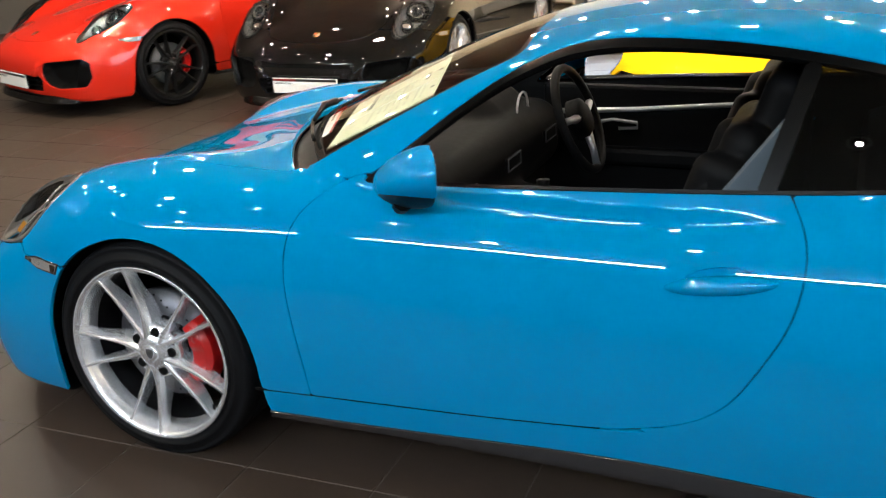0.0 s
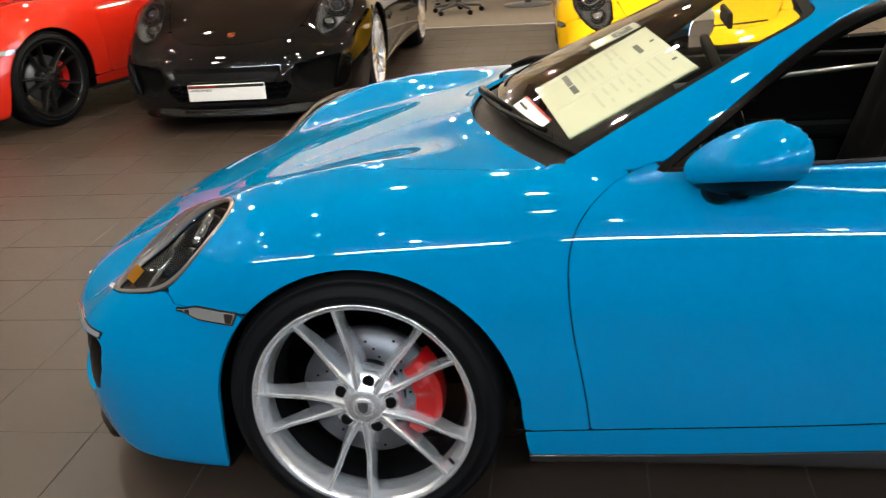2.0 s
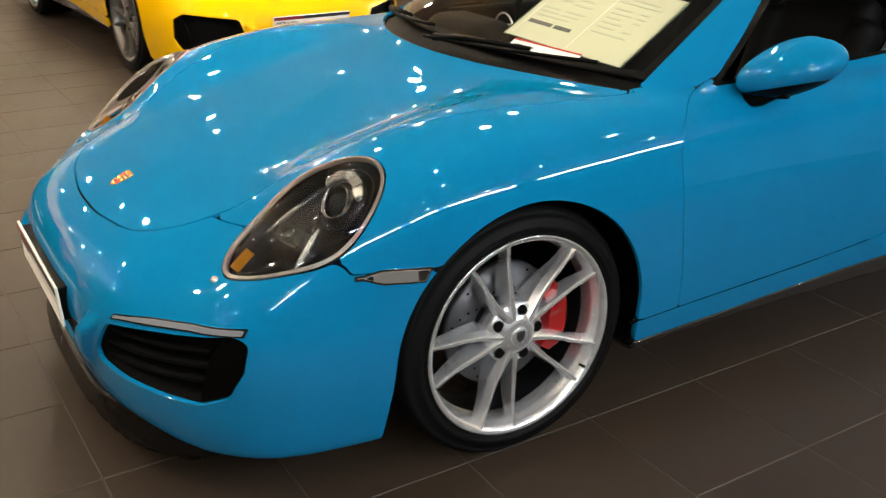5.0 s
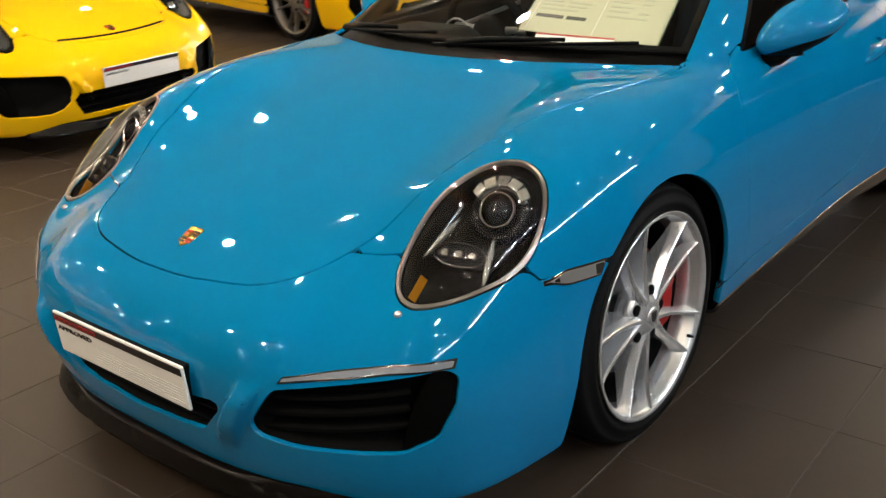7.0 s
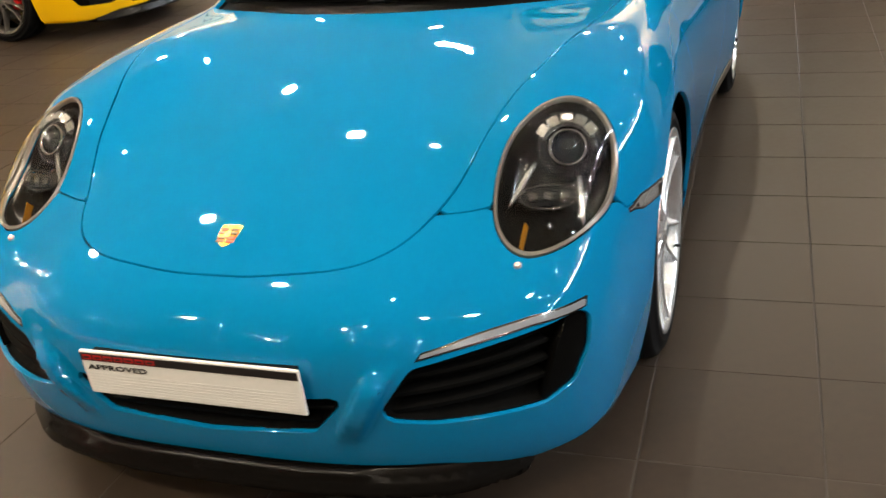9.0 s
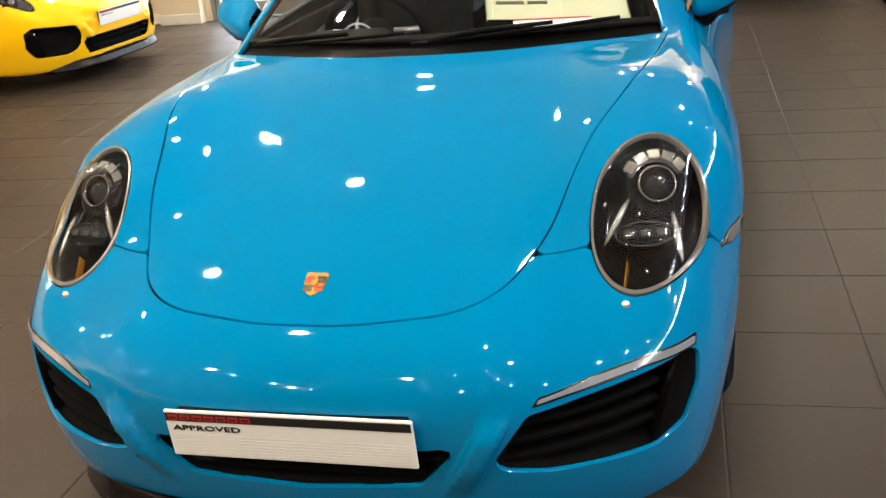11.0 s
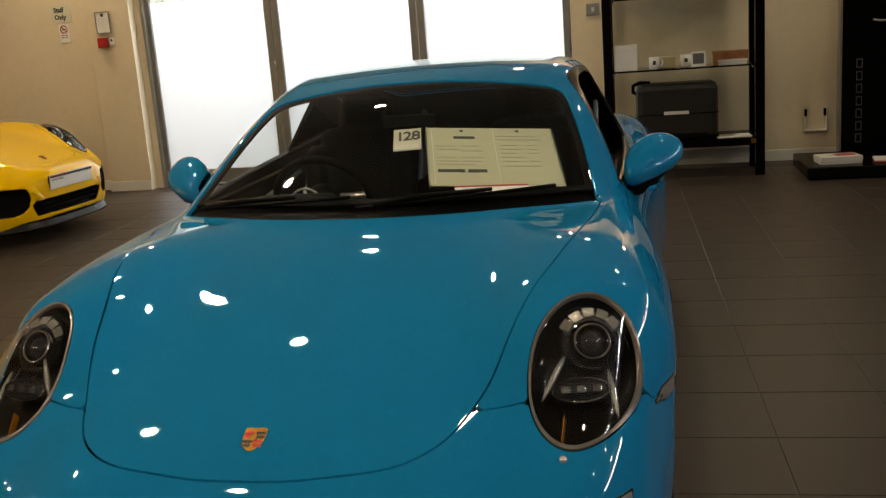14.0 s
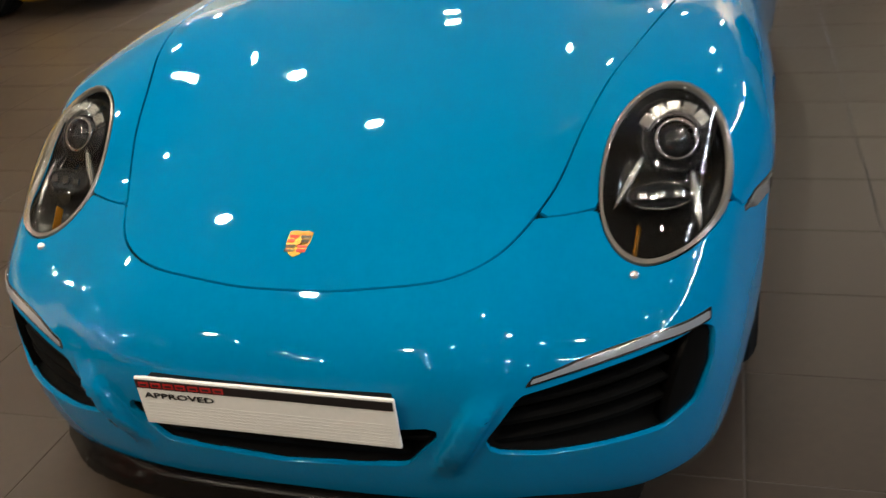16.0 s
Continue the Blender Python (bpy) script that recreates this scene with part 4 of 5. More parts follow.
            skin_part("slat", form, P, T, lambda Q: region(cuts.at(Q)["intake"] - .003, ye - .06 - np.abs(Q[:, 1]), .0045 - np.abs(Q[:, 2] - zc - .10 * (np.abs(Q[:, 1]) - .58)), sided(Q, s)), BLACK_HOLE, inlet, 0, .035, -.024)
        skin_part("corner_blade", form, P, T, lambda Q: region(cuts.at(Q)["intake"] - .001, np.abs(Q[:, 1]) - ye + .055 + .25 * (.40 - Q[:, 2]), sided(Q, s)), SEAL, inlet, 0, .03, -.008)
        if drl:
            def strip(Q, grow=0.):
                a = np.abs(Q[:, 1])
                line = Q[:, 2] - .457 - .150 * (a - .49) + .12 * np.maximum(a - .68, 0)
                return region(a - .482 - .8 * line + grow, .768 + grow - a, .0034 + .0026 * ease(.49, .60, a) + grow - np.abs(line), -.5 - Q[:, 0], sided(Q, s))
            l = skin_part("light_strip", form, P, T, strip, CLEAR_STRIP, car, 0, .02, .005, "clear daytime running light strip")
            skin_part("light_surround", form, P, T, lambda Q: strip(Q, .0035), CHROME_DARK, l, 0, .02, .003)

        def marker(Q, grow=0.):
            x, z = Q[:, 0], Q[:, 2]
            tip = .0125 * ease(-.44, -.37, x) + .001 + grow
            return region(tip - np.abs(z - .585 + .03 * (x + .36)), x + .440 + grow, -.275 - x + grow - .5 * (.60 - z), np.abs(Q[:, 1]) - .7, sided(Q, s), -cuts.at(Q)["arch"])
        skin_part("side_marker", form, P, T, marker, MARKER, car, 0, .012, .004, "clear side marker lamp")
        for lo, hi in ((-.440, -.405), (-.306, -.262)):
            skin_part("marker_inlay", form, P, T, lambda Q: region(marker(Q, -.0015), Q[:, 0] - lo, hi - Q[:, 0]), CHROME_DARK, car, 0, .003, .0052, "dark end of the marker lens")
        skin_part("marker_surround", form, P, T, lambda Q: marker(Q, .0045), CHROME_DARK, car, 0, .01, .002)
        if modern:
            wn = part("washer_cap", lathe([(0, -.006), (.006, -.005), (.009, 0), (.0095, .01)], 16), SILVER, car)
            wn.matrix_basis = Matrix.Translation((-.706, s * .638, .570)) @ Matrix.Rotation(radians(-90), 4, "Z") @ Matrix.Rotation(radians(-45), 4, "X")
        if fog:
            fg = part("fog_lamp", lathe([(0, -.012), (.022, -.01), (.034, 0), (.040, .004), (.042, .04)], 28), CHROME, inlet, "round chrome fog lamp")
            fg.matrix_basis = Matrix.Translation((-.70, s * (ye - .075), max(zs) - .055)) @ Matrix.Rotation(radians(-90 - s * 20), 4, "Z")
    shell = region(out["rear_glass"], hole, out["nose"], out["hood"], out["screen"], out["window"], out["door"], -fender, free, np.maximum(P[:, 2] - cuts.door_low(P[:, 0]) + .0018 * closed, np.maximum(.2 - P[:, 0], P[:, 0] - 2.3)))
    skin_part("body_shell", form, P, T, shell, paint, car)
    skin_part("underbody", form, P, T, region(F["skirt"], out["arch"], np.maximum(-P[:, 0] + .2, np.maximum(P[:, 0] - 2.3, .3 - np.abs(P[:, 1])))), DARK, car, 0, 0)
    # lining under the panels
    Q, U = keep(P, T, region(out["arch"] - .0, out["lamp"], out["intake"], out["centre"], out["screen"], out["window"], out["rear_glass"], P[:, 2] - .16))
    N = gradient(form, Q)
    N /= np.linalg.norm(N, axis=1)[:, None]
    for name, keep_it, mat in (("inner_wing", Q[U][:, :, 0].mean(1) < .15, PRIMER), ("lining", Q[U][:, :, 0].mean(1) >= .15, LINING)):
        used, V = np.unique(U[keep_it], return_inverse=True)
        part(name, mesh_of(name, (Q - N * .014)[used], V.reshape(-1, 3), mat), None, car)
    skin_part("rear_window", form, P, T, F["rear_glass"], DARK_GLASS, car, .0004, .004, -.003)
    # windscreen, its dark border and the cowl before it
    pane = region(F["screen"] - .002, F["cowl"])
    g = skin_part("windscreen", form, P, T, pane, SCREEN_GLASS, car, 0, 0, -.004)
    g.visible_shadow = False
    skin_part("screen_border", form, P, T, lambda Q: (lambda G: region(G["screen"] - .001, np.maximum(.022 - G["screen"], .02 - G["cowl"]), G["cowl"] + .004))(cuts.at(Q)), BLACK_HOLE, car, 0, .01, -.0065)
    skin_part("cowl", form, P, T, region(F["screen"] + .002, .015 - F["cowl"]), DARK, car, 0, 0, -.022)
    for s, y0, y1 in ((-1, -.55, .02), (1, .05, .60)):
        w = new("wiper")
        w.parent = car

        def on(y, lift, ahead):
            px = .193 + .552 * y * y + ahead
            pz = 1.2
            for _ in range(60):
                pz -= max(float(form(np.array(px), np.array(y), np.array(pz))), 0) * .8
            return (px - lift * .4, y, pz + lift)
        part("arm", tube([on(y0 + .52, .014, .035), on((y0 + y1) / 2 + .1, .022, .055), on(y0 + .18, .018, .075)], [.013, .009, .006], 8), DARK, w)
        part("blade", tube([on(y0 + (y1 - y0) * i / 12, .012, .08 - .05 * (i / 12)) for i in range(13)], .006, 6), DARK, w)
    # grille under the plate
    Q, U = keep(P, T, F["centre"] + .012)
    N = gradient(form, Q)
    N /= np.linalg.norm(N, axis=1)[:, None]
    inner = polygon_field(cuts.centre, np.abs(Q[:, 1]), Q[:, 2], .014)
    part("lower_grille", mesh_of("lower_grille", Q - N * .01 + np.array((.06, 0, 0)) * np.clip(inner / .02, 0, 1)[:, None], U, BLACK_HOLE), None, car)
    zs = [p[1] for p in centre]
    for i in range(2):
        zc = min(zs) + (max(zs) - min(zs)) * (i + .8) / 2.8
        skin_part("grille_bar", form, P, T, lambda Q: region(cuts.at(Q)["centre"] - .003, .004 - np.abs(Q[:, 2] - zc)), DARK, car, 0, .03, -.02)
    if slot:
        skin_part("nose_slot", form, P, T, lambda Q: region(.008 - np.abs(Q[:, 0] + .800 - .35 * Q[:, 1] ** 2), .36 - np.abs(Q[:, 1]), Q[:, 2] - .5), BLACK_HOLE, car, 0, .01, .002)
    if lip:
        def blade(x, y, z):
            a = np.abs(y)
            edge = form.xn(np.full_like(z, .19)) + .225 * (a / .76) ** 3.2 - .010 + .03 * ease(.5, .68, a) - .35 * np.maximum(.155 - z, 0) + .02 * ease(.30, .36, a) * (1 - ease(.5, .8, a)) * ease(.13, .2, z)
            d = smax(edge - x, z - .172 - .016 * ease(.30, .42, a) * (1 - ease(.75, .85, a)), .03)
            d = smax(d, .112 - z, .02)
            return smax(smax(d, x - edge - .13, .02), a - .66, .04)
        solid("front_lip", blade, (-1.02, -.92, .09), (-.3, .92, .26), .015, lip_paint or LIP, car, "painted front lip" if lip_paint else "satin black plastic front lip")
    crest = flat_shape([(-.025, .030), (-.012, .033), (0, .031), (.012, .033), (.025, .030), (.025, .004), (.020, -.016), (.010, -.028), (0, -.034), (-.010, -.028), (-.020, -.016), (-.025, .004)], .003, .0008)
    cr = part("bonnet_badge", crest, GOLD, car, "gold and red shield-shaped badge")
    pz = .7
    for _ in range(60):
        pz -= max(float(form(np.array(-.743), np.array(0.), np.array(pz))), 0) * .8
    cr.matrix_basis = Matrix.Translation((-.743, 0, pz + .002)) @ Matrix.Rotation(radians(-90), 4, "Z") @ Matrix.Rotation(radians(-66), 4, "X")
    for (u, v), mat in (((-.0125, .012), BAND_RED), ((.0125, -.012), BAND_RED), ((.0125, .012), BAND_BLACK), ((-.0125, -.012), BAND_BLACK)):
        for k in range(2):
            part("badge_field", boxed((u - .0095, -.0016, v - .009 + .010 * k), (u + .0095, .001, v - .003 + .010 * k)), mat, cr)
    part("badge_centre", flat_shape([(-.007, .008), (.007, .008), (.007, -.002), (0, -.009), (-.007, -.002)], .004), GOLD, cr).location = (0, -.0025, 0)
    if plate:
        number_plate(car, Matrix.Translation((-.978 if plate_z > .3 else -.985, 0, plate_z)) @ Matrix.Rotation(radians(-90), 4, "Z") @ Matrix.Rotation(radians(4), 4, "X"))
    cabin(car, max(cell, .02))
    for x, y, r in ((0, .855, 0), (0, .855, 1), (2.45, .875, 0), (2.45, .875, 1)):
        mm = Matrix.Translation((x, -y if r == 0 else y, .342)) @ (Matrix() if r == 0 else Matrix.Rotation(math.pi, 4, "Z"))
        wheel(car, mm, alloy, wheels_label, .245 if x == 0 else .305, full and x == 0 and r == 0)
    # rear lamps and tail wing line
    for s in (-1, 1):
        half = np.where(P[:, 1] * s > 0, P[:, 1] * s, -1.)
        skin_part("tail_lamp", form, P, T, region(.035 - np.abs(P[:, 2] - .70), half - .32, P[:, 0] - 3.0), BAND_RED, car, 0, .01, .004, "slim red tail lamp")
    return car


MODERN = dict(lamp=(-.500, .676, .1846, .1163, .149),
              intake=[(.385, .318), (.465, .432), (.765, .478), (.780, .455), (.778, .395), (.752, .325), (.70, .296), (.50, .300)],
              centre=[(-.33, .372), (-.25, .282), (0, .262), (.25, .282), (.33, .372), (0, .35)])
OLDER = dict(lamp=(-.455, .655, .235, .112, .18),
             intake=[(.425, .355), (.455, .445), (.735, .474), (.780, .438), (.782, .325), (.742, .252), (.55, .242), (.47, .268)],
             centre=[(-.425, .30), (-.375, .212), (.375, .212), (.425, .30), (.39, .338), (-.39, .338)], modern=False, drl=False)
sports_car("blue_coupe", "glossy light blue two-door sports coupe with silver wheels", PAINT_BLUE, SILVER, Matrix(), .0155, **MODERN)
def parked(x, y, turn):
    return Matrix.Translation((x, y, 0)) @ Matrix.Rotation(radians(turn), 4, "Z")


sports_car("yellow_coupe", "bright yellow mid-engined coupe with grey wheels and black nose intakes", PAINT_YELLOW, GREY_ALLOY, parked(1.13, 4.03, 93), .034, slot=True, full=False, wheels_label="dark grey alloy wheel", **OLDER)
sports_car("yellow_coupe", "bright yellow coupe parked by the white end wall", PAINT_YELLOW, GREY_ALLOY, parked(4.71, 4.65, 84), .034, full=False, plate_z=.40, fog=True, wheels_label="dark grey alloy wheel", **OLDER)
sports_car("black_coupe", "glossy black sports coupe with silver wheels", PAINT_BLACK, SILVER, parked(-1.93, 4.27, 93), .034, full=False, plate_z=.235, **OLDER)
sports_car("red_coupe", "bright red sports coupe with gloss black wheels", PAINT_RED, BLACK_ALLOY, parked(-4.14, 4.04, 68), .034, fog=True, full=False, plate_z=.235, wheels_label="gloss black alloy wheel", **OLDER)


# ---- the showroom ----
def setting(name, bm, mat, label, category):
    return tagged(part(name, bm, mat, None), label, category, kind="structure")


EAST, NORTH, SOUTH, WEST = 6.82, 11.0, -6.6, -9.0
# things along the end wall are laid out with the wall's face at FACE; EASTERN carries them to it
FACE = 6.08
EASTERN = Matrix.Translation((EAST - FACE * 1.083, -.098, 0)) @ Matrix.Scale(1.083, 4)
setting("floor", boxed((WEST, SOUTH, -.12), (EAST, NORTH, -.0018)), GROUT, "dark grey tiled showroom floor with pale joints", "floor")
setting("ceiling", boxed((WEST, SOUTH, CEILING), (EAST + .2, NORTH, CEILING + .12)), CEIL, "warm white showroom ceiling with recessed spotlights", "ceiling")
# south and west walls stay out of view; their darkness shapes the reflections
setting("wall_south", boxed((WEST, SOUTH - .2, 0), (EAST + .2, SOUTH, CEILING)), UNSEEN_DARK_WALL, "unseen showroom wall, darkened to dim the car's reflections", "wall")
setting("wall_west", boxed((WEST - .2, SOUTH, 0), (WEST, NORTH, CEILING)), UNSEEN_DARK_WALL, "unseen showroom wall, darkened to dim the car's reflections", "wall")
setting("wall_north", boxed((WEST, NORTH, 0), (EAST + .2, NORTH + .2, CEILING)), WALL, "cream painted far wall of the showroom", "wall")
bm = bmesh.new()
DOOR_A, DOOR_B, DOOR_H = 4.03, -.206, 2.65
LEAVES = (DOOR_B, 1.243, 2.69, DOOR_A)
box(bm, (EAST, SOUTH, 0), (EAST + .2, DOOR_B, CEILING))
box(bm, (EAST, DOOR_A, 0), (EAST + .2, NORTH, CEILING))
box(bm, (EAST, DOOR_B, DOOR_H), (EAST + .2, DOOR_A, CEILING))
setting("wall_east", bm, WALL, "cream painted end wall with folding glass doors", "wall")
setting("pillar", boxed((EAST - .12, DOOR_A + .06, 0), (EAST, DOOR_A + .52, CEILING), .004), WALL, "cream plastered pier beside the glass doors", "wall pier")
for y0, y1, x in ((SOUTH, DOOR_B - .02, EAST), (DOOR_A + .06, DOOR_A + .52, EAST - .12), (DOOR_A + .52, NORTH, EAST)):
    setting("baseboard", boxed((x - .016, y0, 0), (x, y1, .10), .004), WHITE_PAINT, "white painted skirting board", "skirting board")

# folding doors with frosted panes
for i in range(3):
    y0, third = LEAVES[i], LEAVES[i + 1] - LEAVES[i]
    d = thing("folding_door", "grey aluminium folding door leaf with frosted glass", "door", "folding door leaves", Matrix.Translation((EAST + .06, y0, 0)), "structure")
    for a, b in ((.0, .075), (third - .075, third)):
        part("stile", boxed((0, a + .004, .02), (.06, b - .004, DOOR_H - .02), .004), ALUMINIUM, d)
    part("bottom_rail", boxed((.004, .075, .02), (.056, third - .075, .16), .004), ALUMINIUM, d)
    part("top_rail", boxed((.004, .075, DOOR_H - .11), (.056, third - .075, DOOR_H - .02), .004), ALUMINIUM, d)
    part("frosted_pane", boxed((.026, .07, .155), (.034, third - .07, 1.84)), FROSTED, d, "frosted lower glass").visible_shadow = False
    part("clear_pane", boxed((.027, .07, 1.84), (.033, third - .07, DOOR_H - .105)), CLEAR_GLASS, d, "clear upper glass").visible_shadow = False
    for z in (.5, 1.15, 1.9):
        part("hinge", lathe([(0, -.05), (.011, -.05), (.011, .05), (0, .05)], 12), ALUMINIUM, d).matrix_basis = Matrix.Translation((-.006, third if i else .01, z)) @ Matrix.Rotation(radians(90), 4, "X")
setting("door_frame", boxed((EAST + .01, DOOR_A - .03, 0), (EAST + .19, DOOR_A + .055, DOOR_H + .04), .004), ALUMINIUM, "grey aluminium door post", "door frame")
setting("door_frame", boxed((EAST + .01, DOOR_B - .055, 0), (EAST + .19, DOOR_B + .0, DOOR_H + .04), .004), ALUMINIUM, "grey aluminium door post", "door frame")
setting("backdrop", boxed((EAST + 1.2, -3, -.5), (EAST + 1.22, 7, 4)), DAYLIGHT, "bright overcast daylight beyond the doors", "daylight")
tr = bmesh.new()
rng = random.Random(4)
for i in range(2600):
    y, z = rng.uniform(-.5, 4.6), rng.uniform(1.7, 2.8)
    c = Vector((EAST + 1.0 + rng.uniform(-.1, .1), y, z))
    d = Vector((rng.uniform(-.3, .3), rng.uniform(-1, 1), rng.uniform(-.6, 1))).normalized() * rng.uniform(.02, .07)
    q = d.orthogonal().normalized() * .005
    tr.faces.new([tr.verts.new(v) for v in (c - d - q, c - d + q, c + d + q * .3, c + d - q * .3)])
tagged(part("hedge", tr, TWIG, None), "bare grey twigs of a hedge outside", "hedge", kind="stuff")
setting("ground", boxed((EAST + .2, -4, -.3), (EAST + 30, 8, -.02)), GROUT, "grey paving outside the doors", "ground")


def sign(name, y, z, w, h, mat, label, category, x=FACE, frame_mat=None):
    t = thing(name, label, category, m=EASTERN @ Matrix.Translation((x - .004, y - .065, z - .035)) @ Matrix.Rotation(radians(-90), 4, "Z"))
    part("board", boxed((-w / 2, -.004, -h / 2), (w / 2, .004, h / 2), .0015), mat, t)
    if frame_mat:
        for a, b in (((-w / 2 - .008, -h / 2 - .008), (w / 2 + .008, -h / 2)), ((-w / 2 - .008, h / 2), (w / 2 + .008, h / 2 + .008)),
                     ((-w / 2 - .008, -h / 2), (-w / 2, h / 2)), ((w / 2, -h / 2), (w / 2 + .008, h / 2))):
            part("frame", boxed((a[0], -.010, a[1]), (b[0], .004, b[1]), .001), frame_mat, t)
    return t


t = sign("exit_sign", 4.68, 1.945, .46, .14, SIGN_GREEN, "pale green fire exit sign with dark letters", "sign")
lettering("writing", "FIRE EXIT", .085, SIGN_TEXT, t, Matrix.Translation((-.205, -.0046, -.042)) @ Matrix.Diagonal((.88, 1, 1, 1)), .002)
t = sign("staff_sign", 4.67, 1.71, .21, .16, SIGN_CREAM, "cream wall sign for staff", "sign")
lettering("writing", "Staff", .043, SIGN_TEXT, t, Matrix.Translation((-.068, -.0046, .012)), .0024)
lettering("writing", "Only", .043, SIGN_TEXT, t, Matrix.Translation((-.066, -.0046, -.052)), .0024)
t = sign("no_smoking_sign", 4.66, 1.53, .105, .17, PLATE_WHITE, "white no smoking sign with a red ring", "sign")
part("ring", tube([(.034 * math.cos(a), -.005, .035 + .034 * math.sin(a)) for a in [2 * math.pi * i / 28 for i in range(29)]], .0045, 6, False), BAND_RED, t)
part("slash", tube([(-.024, -.005, .059), (.024, -.005, .011)], .004, 6), BAND_RED, t)
part("cigarette", boxed((-.022, -.0052, .030), (.020, -.0044, .038)), SIGN_TEXT, t)
for k in range(2):
    part("text_bar", boxed((-.034, -.0052, -.025 - .018 * k), (.034, -.0044, -.018 - .018 * k)), BAND_RED if k == 0 else SIGN_TEXT, t)
t = sign("framed_notice", 4.19, 1.595, .125, .18, PLATE_WHITE, "small framed notice on the pier", "notice", FACE - .12, ALUMINIUM)
part("seal", lathe([(0, -.005), (.014, -.005), (.014, -.003)], 16), SIGN_TEXT, t).location = (0, 0, .065)
for k in range(6):
    part("text_bar", boxed((-.045, -.0052, .03 - .018 * k), (.04 - .01 * (k % 3), -.0044, .036 - .018 * k)), PLATE_GREY, t)
t = thing("fire_alarm", "red fire alarm call point with a white label", "fire alarm", m=EASTERN @ Matrix.Translation((FACE - .12, 4.14, 1.38)) @ Matrix.Rotation(radians(-90), 4, "Z"))
part("body", boxed((-.045, -.045, -.045), (.045, 0, .045), .005), RED_ENAMEL, t)
part("press_plate", boxed((-.028, -.048, -.022), (.028, -.044, .02), .002), BAND_RED, t)
part("label_card", boxed((.052, -.004, -.02), (.105, 0, .04), .001), PLATE_WHITE, t)
part("label_mark", boxed((.066, -.006, .008), (.084, -.003, .028)), SIGN_TEXT, t)
t = thing("thermostat", "small grey metal wall switch", "switch", m=EASTERN @ Matrix.Translation((FACE, -.29, 1.35)) @ Matrix.Rotation(radians(-90), 4, "Z"))
part("plate", boxed((-.055, -.012, -.05), (.055, 0, .05), .003), ALUMINIUM, t)
part("rocker", boxed((-.012, -.018, -.018), (.012, -.011, .018), .002), PLATE_GREY, t)

# display cabinet
CX, CY0, CY1 = 5.42, -1.56, -.42
cab = thing("display_cabinet", "tall black-framed glass display cabinet with goods", "display cabinet", m=EASTERN @ Matrix.Translation((CX, 0, 0)))
for x in (0, .44):
    for y in (CY0, CY1):
        part("post", boxed((x - .03, y - .035, 0), (x + .03, y + .035, 2.15), .004), SEAL, cab)
part("base_shelf", boxed((-.03, CY0 - .035, .235), (.47, CY1 + .035, .295), .004), SEAL, cab)
part("back_rail", boxed((.42, CY0, .08), (.46, CY1, .16), .004), PLATE_GREY, cab)
part("top_panel", boxed((-.03, CY0 - .035, 2.15), (.47, CY1 + .035, 2.2), .004), SEAL, cab)
for z in (.845, 1.395, 1.80):
    part("glass_shelf", boxed((-.01, CY0 + .04, z), (.43, CY1 - .04, z + .010), .001), CLEAR_GLASS, cab)
    part("shelf_edge", boxed((-.016, CY0 + .04, z - .001), (-.010, CY1 - .04, z + .011)), SEAL, cab)
    for y in (CY0 + .045, CY1 - .045):
        part("shelf_clip", boxed((0, y - .01, z - .02), (.03, y + .01, z), .003), CHROME, cab)
for y in (CY0, CY1):
    part("side_glass", boxed((.03, y - .004, .30), (.41, y + .004, 2.15)), CLEAR_GLASS, cab).visible_shadow = False
part("lock", boxed((-.04, CY0 + .03, .25), (-.028, CY0 + .07, .29), .003), GOLD, cab)

bag = thing("suitcase", "dark brown hard travel case with a pale tag", "suitcase", m=EASTERN @ Matrix.Translation((CX + .19, -.94, .296)))
part("shell", boxed((-.15, -.315, 0), (.15, .315, .44), .05), BAG, bag)
part("seam", boxed((-.156, -.318, .20), (.156, .318, .206), .001), SEAL, bag)
part("tag", boxed((-.158, -.09, .20), (-.150, .10, .225), .001), PLATE_GREY, bag)
part("handle", tube([(0, .30, .36), (0, .335, .38), (0, .335, .43), (0, .28, .452), (0, .20, .444)], .016, 8), SEAL, bag)
for s in (-1, 1):
    part("corner_guard", boxed((-.154, s * .27 - .05, .0), (-.10, s * .27 + .05, .05), .02), SEAL, bag)


def on_shelf(name, label, category, y, z, x=.15):
    return thing(name, label, category, m=EASTERN @ Matrix.Translation((CX + x, y, z)))


b = on_shelf("gift_box", "white cardboard gift box on a glass shelf", "box", -.56, .857, .05)
part("carton", boxed((-.05, -.085, 0), (.05, .085, .20), .003), PLATE_WHITE, b)
part("lid_line", boxed((-.052, -.086, .15), (.052, .086, .153)), PLATE_GREY, b)


def mug(y, z, x, mat, label):
    g = on_shelf("mug", label, "mug", y, z, x)
    m = lathe([(0, .004), (.036, 0), (.039, .006), (.040, .092), (.037, .092), (.036, .01), (0, .008)], 28)
    bmesh.ops.transform(m, matrix=Matrix.Rotation(radians(90), 4, "X"), verts=m.verts)
    part("cup", m, mat, g)
    part("handle", tube([(0, -.038 - .026 * math.sin(a), .048 + .030 * math.cos(a)) for a in [math.pi * i / 10 for i in range(11)]], .0055, 8), mat, g)
    part("print", boxed((-.0415, -.012, .035), (-.0395, .012, .065)), SIGN_TEXT, g)


mug(-.775, .857, .06, PLATE_WHITE, "white mug with a dark print on a shelf")
mug(-1.02, .857, .16, PLATE_WHITE, "white mug standing behind a small picture card")
b = on_shelf("gold_tin", "pale gold tin box on a glass shelf", "tin", -.87, .857, .14)
